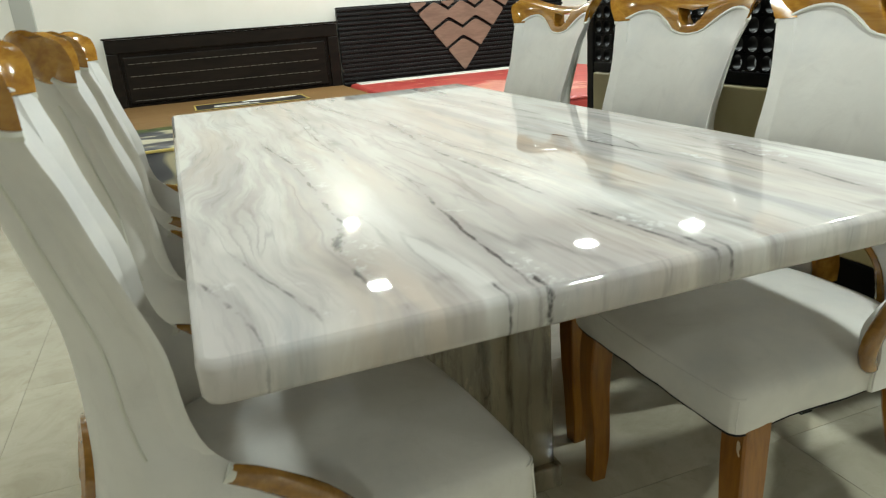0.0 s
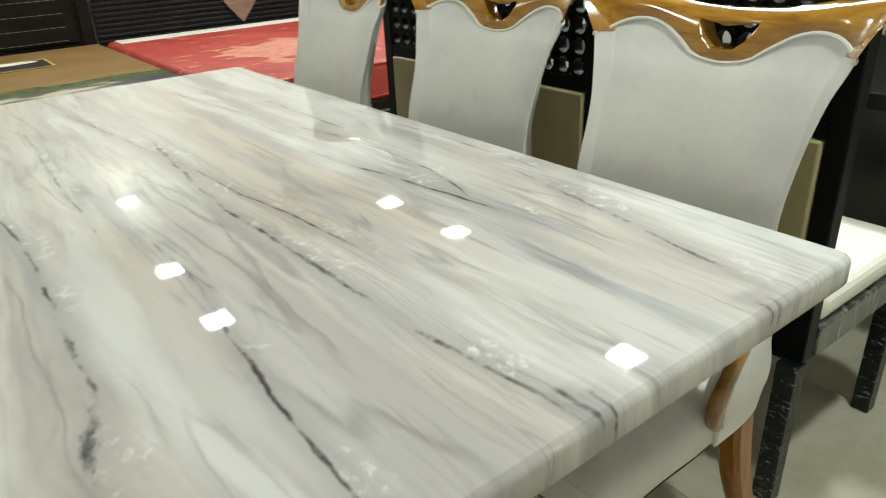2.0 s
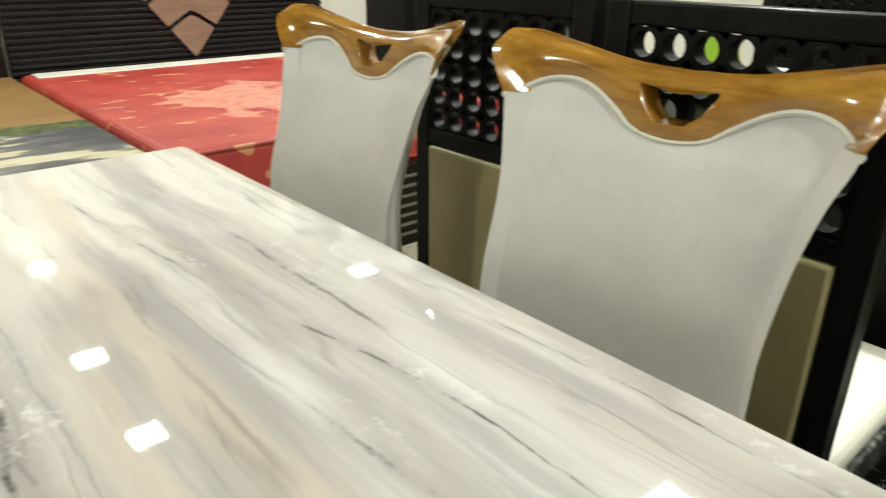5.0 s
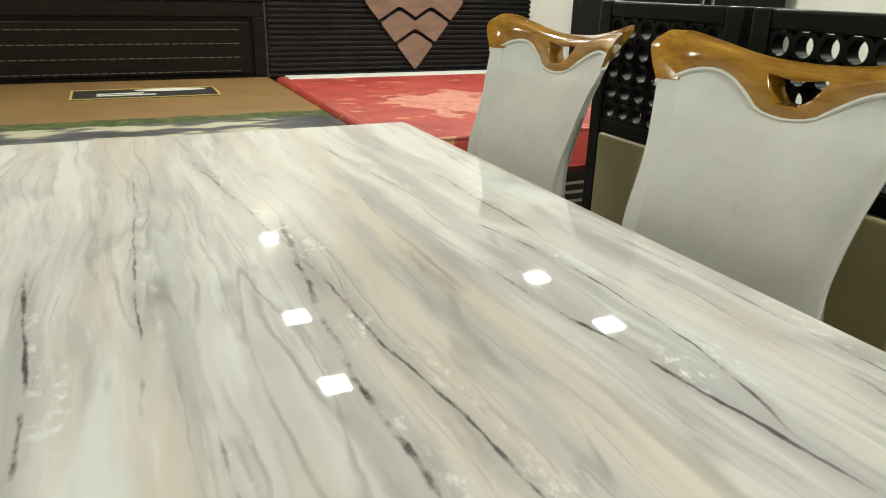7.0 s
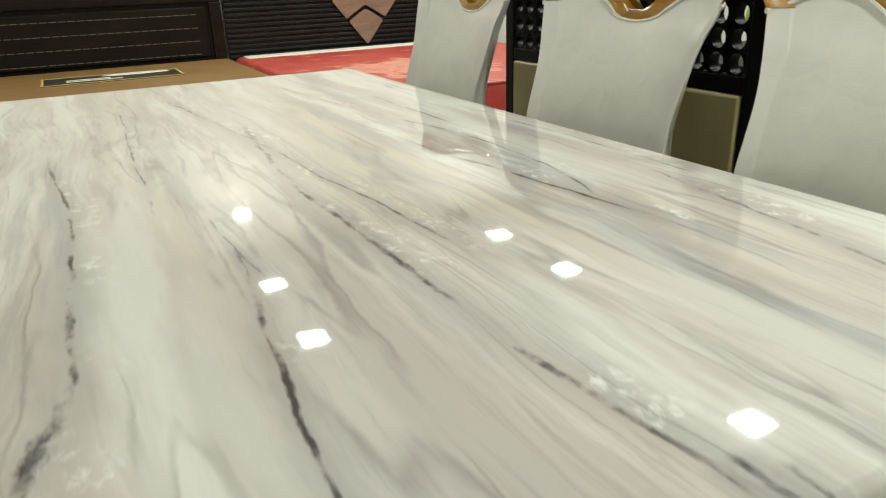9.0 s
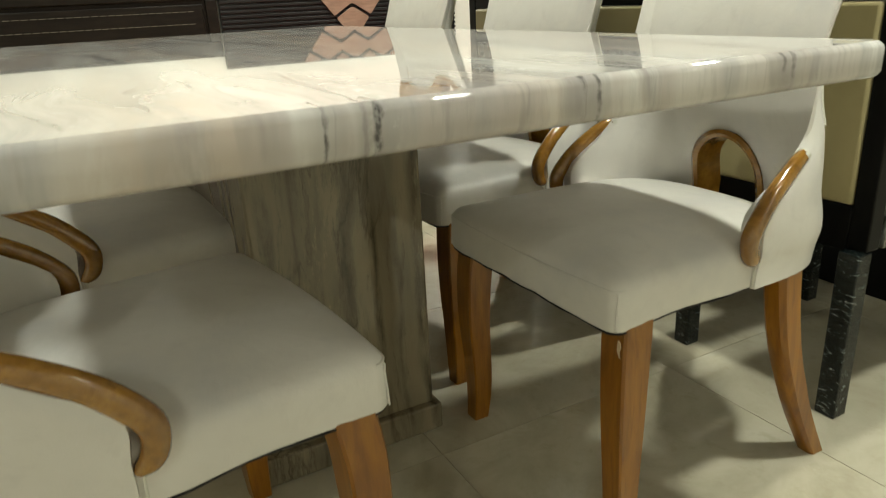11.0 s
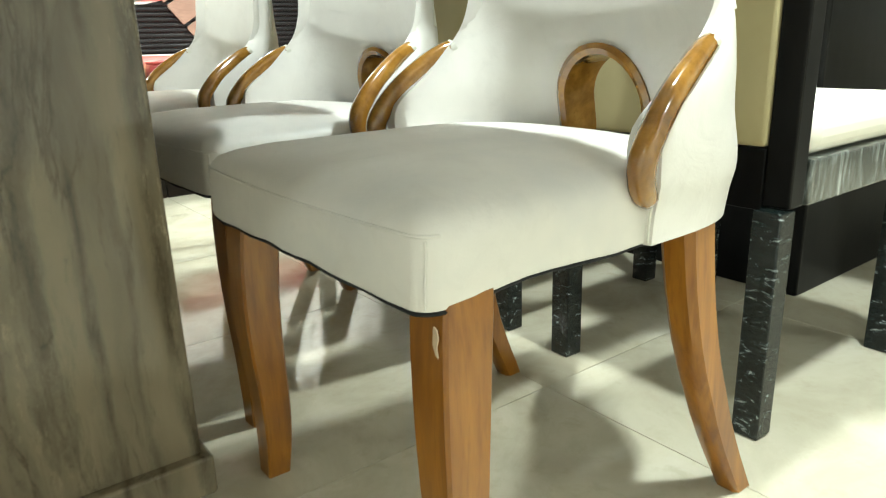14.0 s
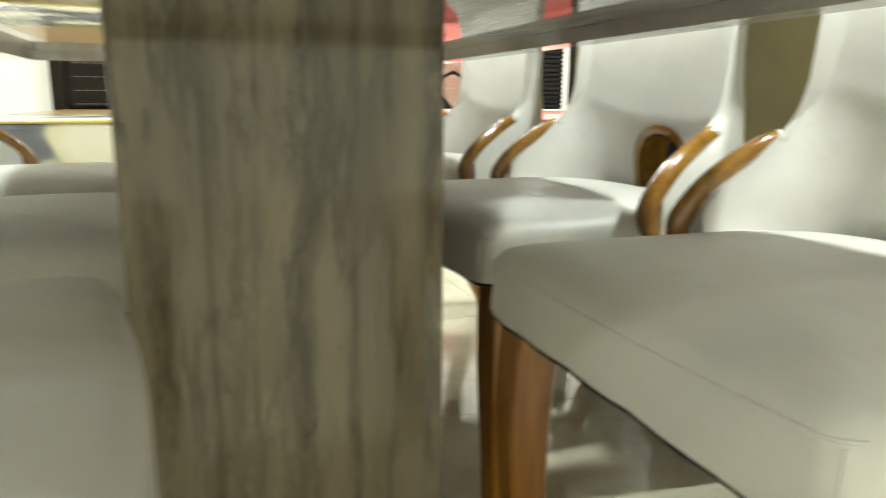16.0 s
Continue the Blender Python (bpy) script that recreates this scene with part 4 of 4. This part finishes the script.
part("inner_panel", box(-0.27, 5.332, 0.56, 1.13, 5.344, 0.875, 0.008), DARKWOOD, hb)
for k in range(4):
    dash = bmesh.new()
    for q in range(26):
        x = -0.238 + 0.0505 * q
        add_box(dash, x, 5.3285, 0.580 + 0.082 * k, x + 0.040, 5.3318, 0.584 + 0.082 * k)
    st = part("stitching", dash, STITCH, hb, smooth=False)
    st["kind"] = "stuff"

sb = empty("striped_headboard")
tagged(sb, "black ribbed headboard with taupe diamond panels", "headboard")
part("board", box(1.243, 5.35, 0.0, 3.15, 5.39, 1.10, 0.004), RIB, sb)
rib = part("rib", box(1.245, 5.330, 0.0, 3.148, 5.3495, 0.019, 0.004), RIB, sb)
rib.location.z = 0.40
for k in range(1, 21):
    r2 = rib.copy()
    scene.collection.objects.link(r2)
    r2.parent = sb
    r2.location.z = 0.40 + 0.0335 * k
# taupe panels: a pointed wedge cut by rounded zigzag gaps in which the ribs show
VX, SX, SZ, TIP, TOPZ = 2.235, 0.228, 0.142, 0.567, 1.094


def zigzag(row, u):
    """Upper edge of a row of joined diamonds at u from the middle."""
    n = min(max(round(u / SX + row / 2), 0), row)
    d = abs(u - (n - row / 2) * SX)
    v = max(0.0, SX / 2 - d) if 0 < row and d < SX / 2 else 0.0
    top = 0.112 - 0.64 * (math.hypot(d, 0.016) - 0.016)
    if 0 < row and abs(u) < row / 2 * SX:
        top = max(top, 0.043) if v < 0.008 else top
    return 0.69 + SZ * row + top


for row in range(5):
    run = []
    reach = (row + 1) * SX / 2 + 0.03
    steps = 60 * (row + 1)
    for k in range(steps + 1):
        u = -reach + 2 * reach * k / steps
        lo = TIP + 1.245 * (math.hypot(u, 0.006) - 0.006)
        if row:
            lo = max(lo, zigzag(row - 1, u) + 0.028)
        up = min(zigzag(row, u), TOPZ)
        if up - lo > 0.012:
            run.append((u, lo, up))
        if run and (up - lo <= 0.012 or k == steps):
            if len(run) > 4:
                pts = [(VX + a, b) for a, b, c in run] + [(VX + a, c) for a, b, c in reversed(run)]
                dm = bmesh.new()
                add_loft(dm, [[(x, 5.3285, z) for x, z in pts], [(x, 5.313, z) for x, z in pts]])
                part("diamond_panel", dm, TAUPE, sb, smooth=False)
            run = []

wr = empty("wardrobe", pose(4.41, 5.16, 0))
tagged(wr, "tall black wardrobe with two doors against the wall", "wardrobe")
part("body", box(-0.84, -0.22, 0.0, 0.84, 0.255, 2.2, 0.004), BLACK, wr)
for q in (-1, 1):
    wd = part("door", box(min(0.004 * q, 0.835 * q), -0.245, 0.06, max(0.004 * q, 0.835 * q), -0.2215, 2.18, 0.004), BLACK, wr)
    part("handle", box(0.05 * q - 0.008, -0.272, 0.95, 0.05 * q + 0.008, -0.2455, 1.15, 0.004), METAL, wd)

post = tagged(link("trim", box(-0.86, 5.36, 0.0, -0.74, 5.419, CEIL - 0.002, 0.006), METAL), "grey metal frame post on the wall", "trim", kind="structure")

# ---- floor tiles ----
PITCH = 0.606
tile0 = None
ix0, ix1 = math.floor((X0 - 0.633) / PITCH), math.ceil((X1 - 0.633) / PITCH)
iy0, iy1 = math.floor((Y0 - 0.45) / PITCH), math.ceil((Y1 - 0.45) / PITCH)
for ix in range(ix0, ix1):
    for iy in range(iy0, iy1):
        ax, ay = 0.633 + ix * PITCH, 0.45 + iy * PITCH
        bx0, by0, bx1, by1 = max(ax, X0) + 0.0008, max(ay, Y0) + 0.0008, min(ax + PITCH, X1) - 0.0008, min(ay + PITCH, Y1) - 0.0008
        if bx1 - bx0 < 0.02 or by1 - by0 < 0.02:
            continue
        full = bx1 - bx0 > PITCH - 0.004 and by1 - by0 > PITCH - 0.004
        if full and tile0:
            t1 = tile0.copy()
            scene.collection.objects.link(t1)
        else:
            t1 = link("tile", box(0, 0, -0.006, bx1 - bx0, by1 - by0, 0.0), FLOORT, None, False)
            if full:
                tile0 = t1
        t1.parent = floor
        t1.location = (bx0, by0, 0)
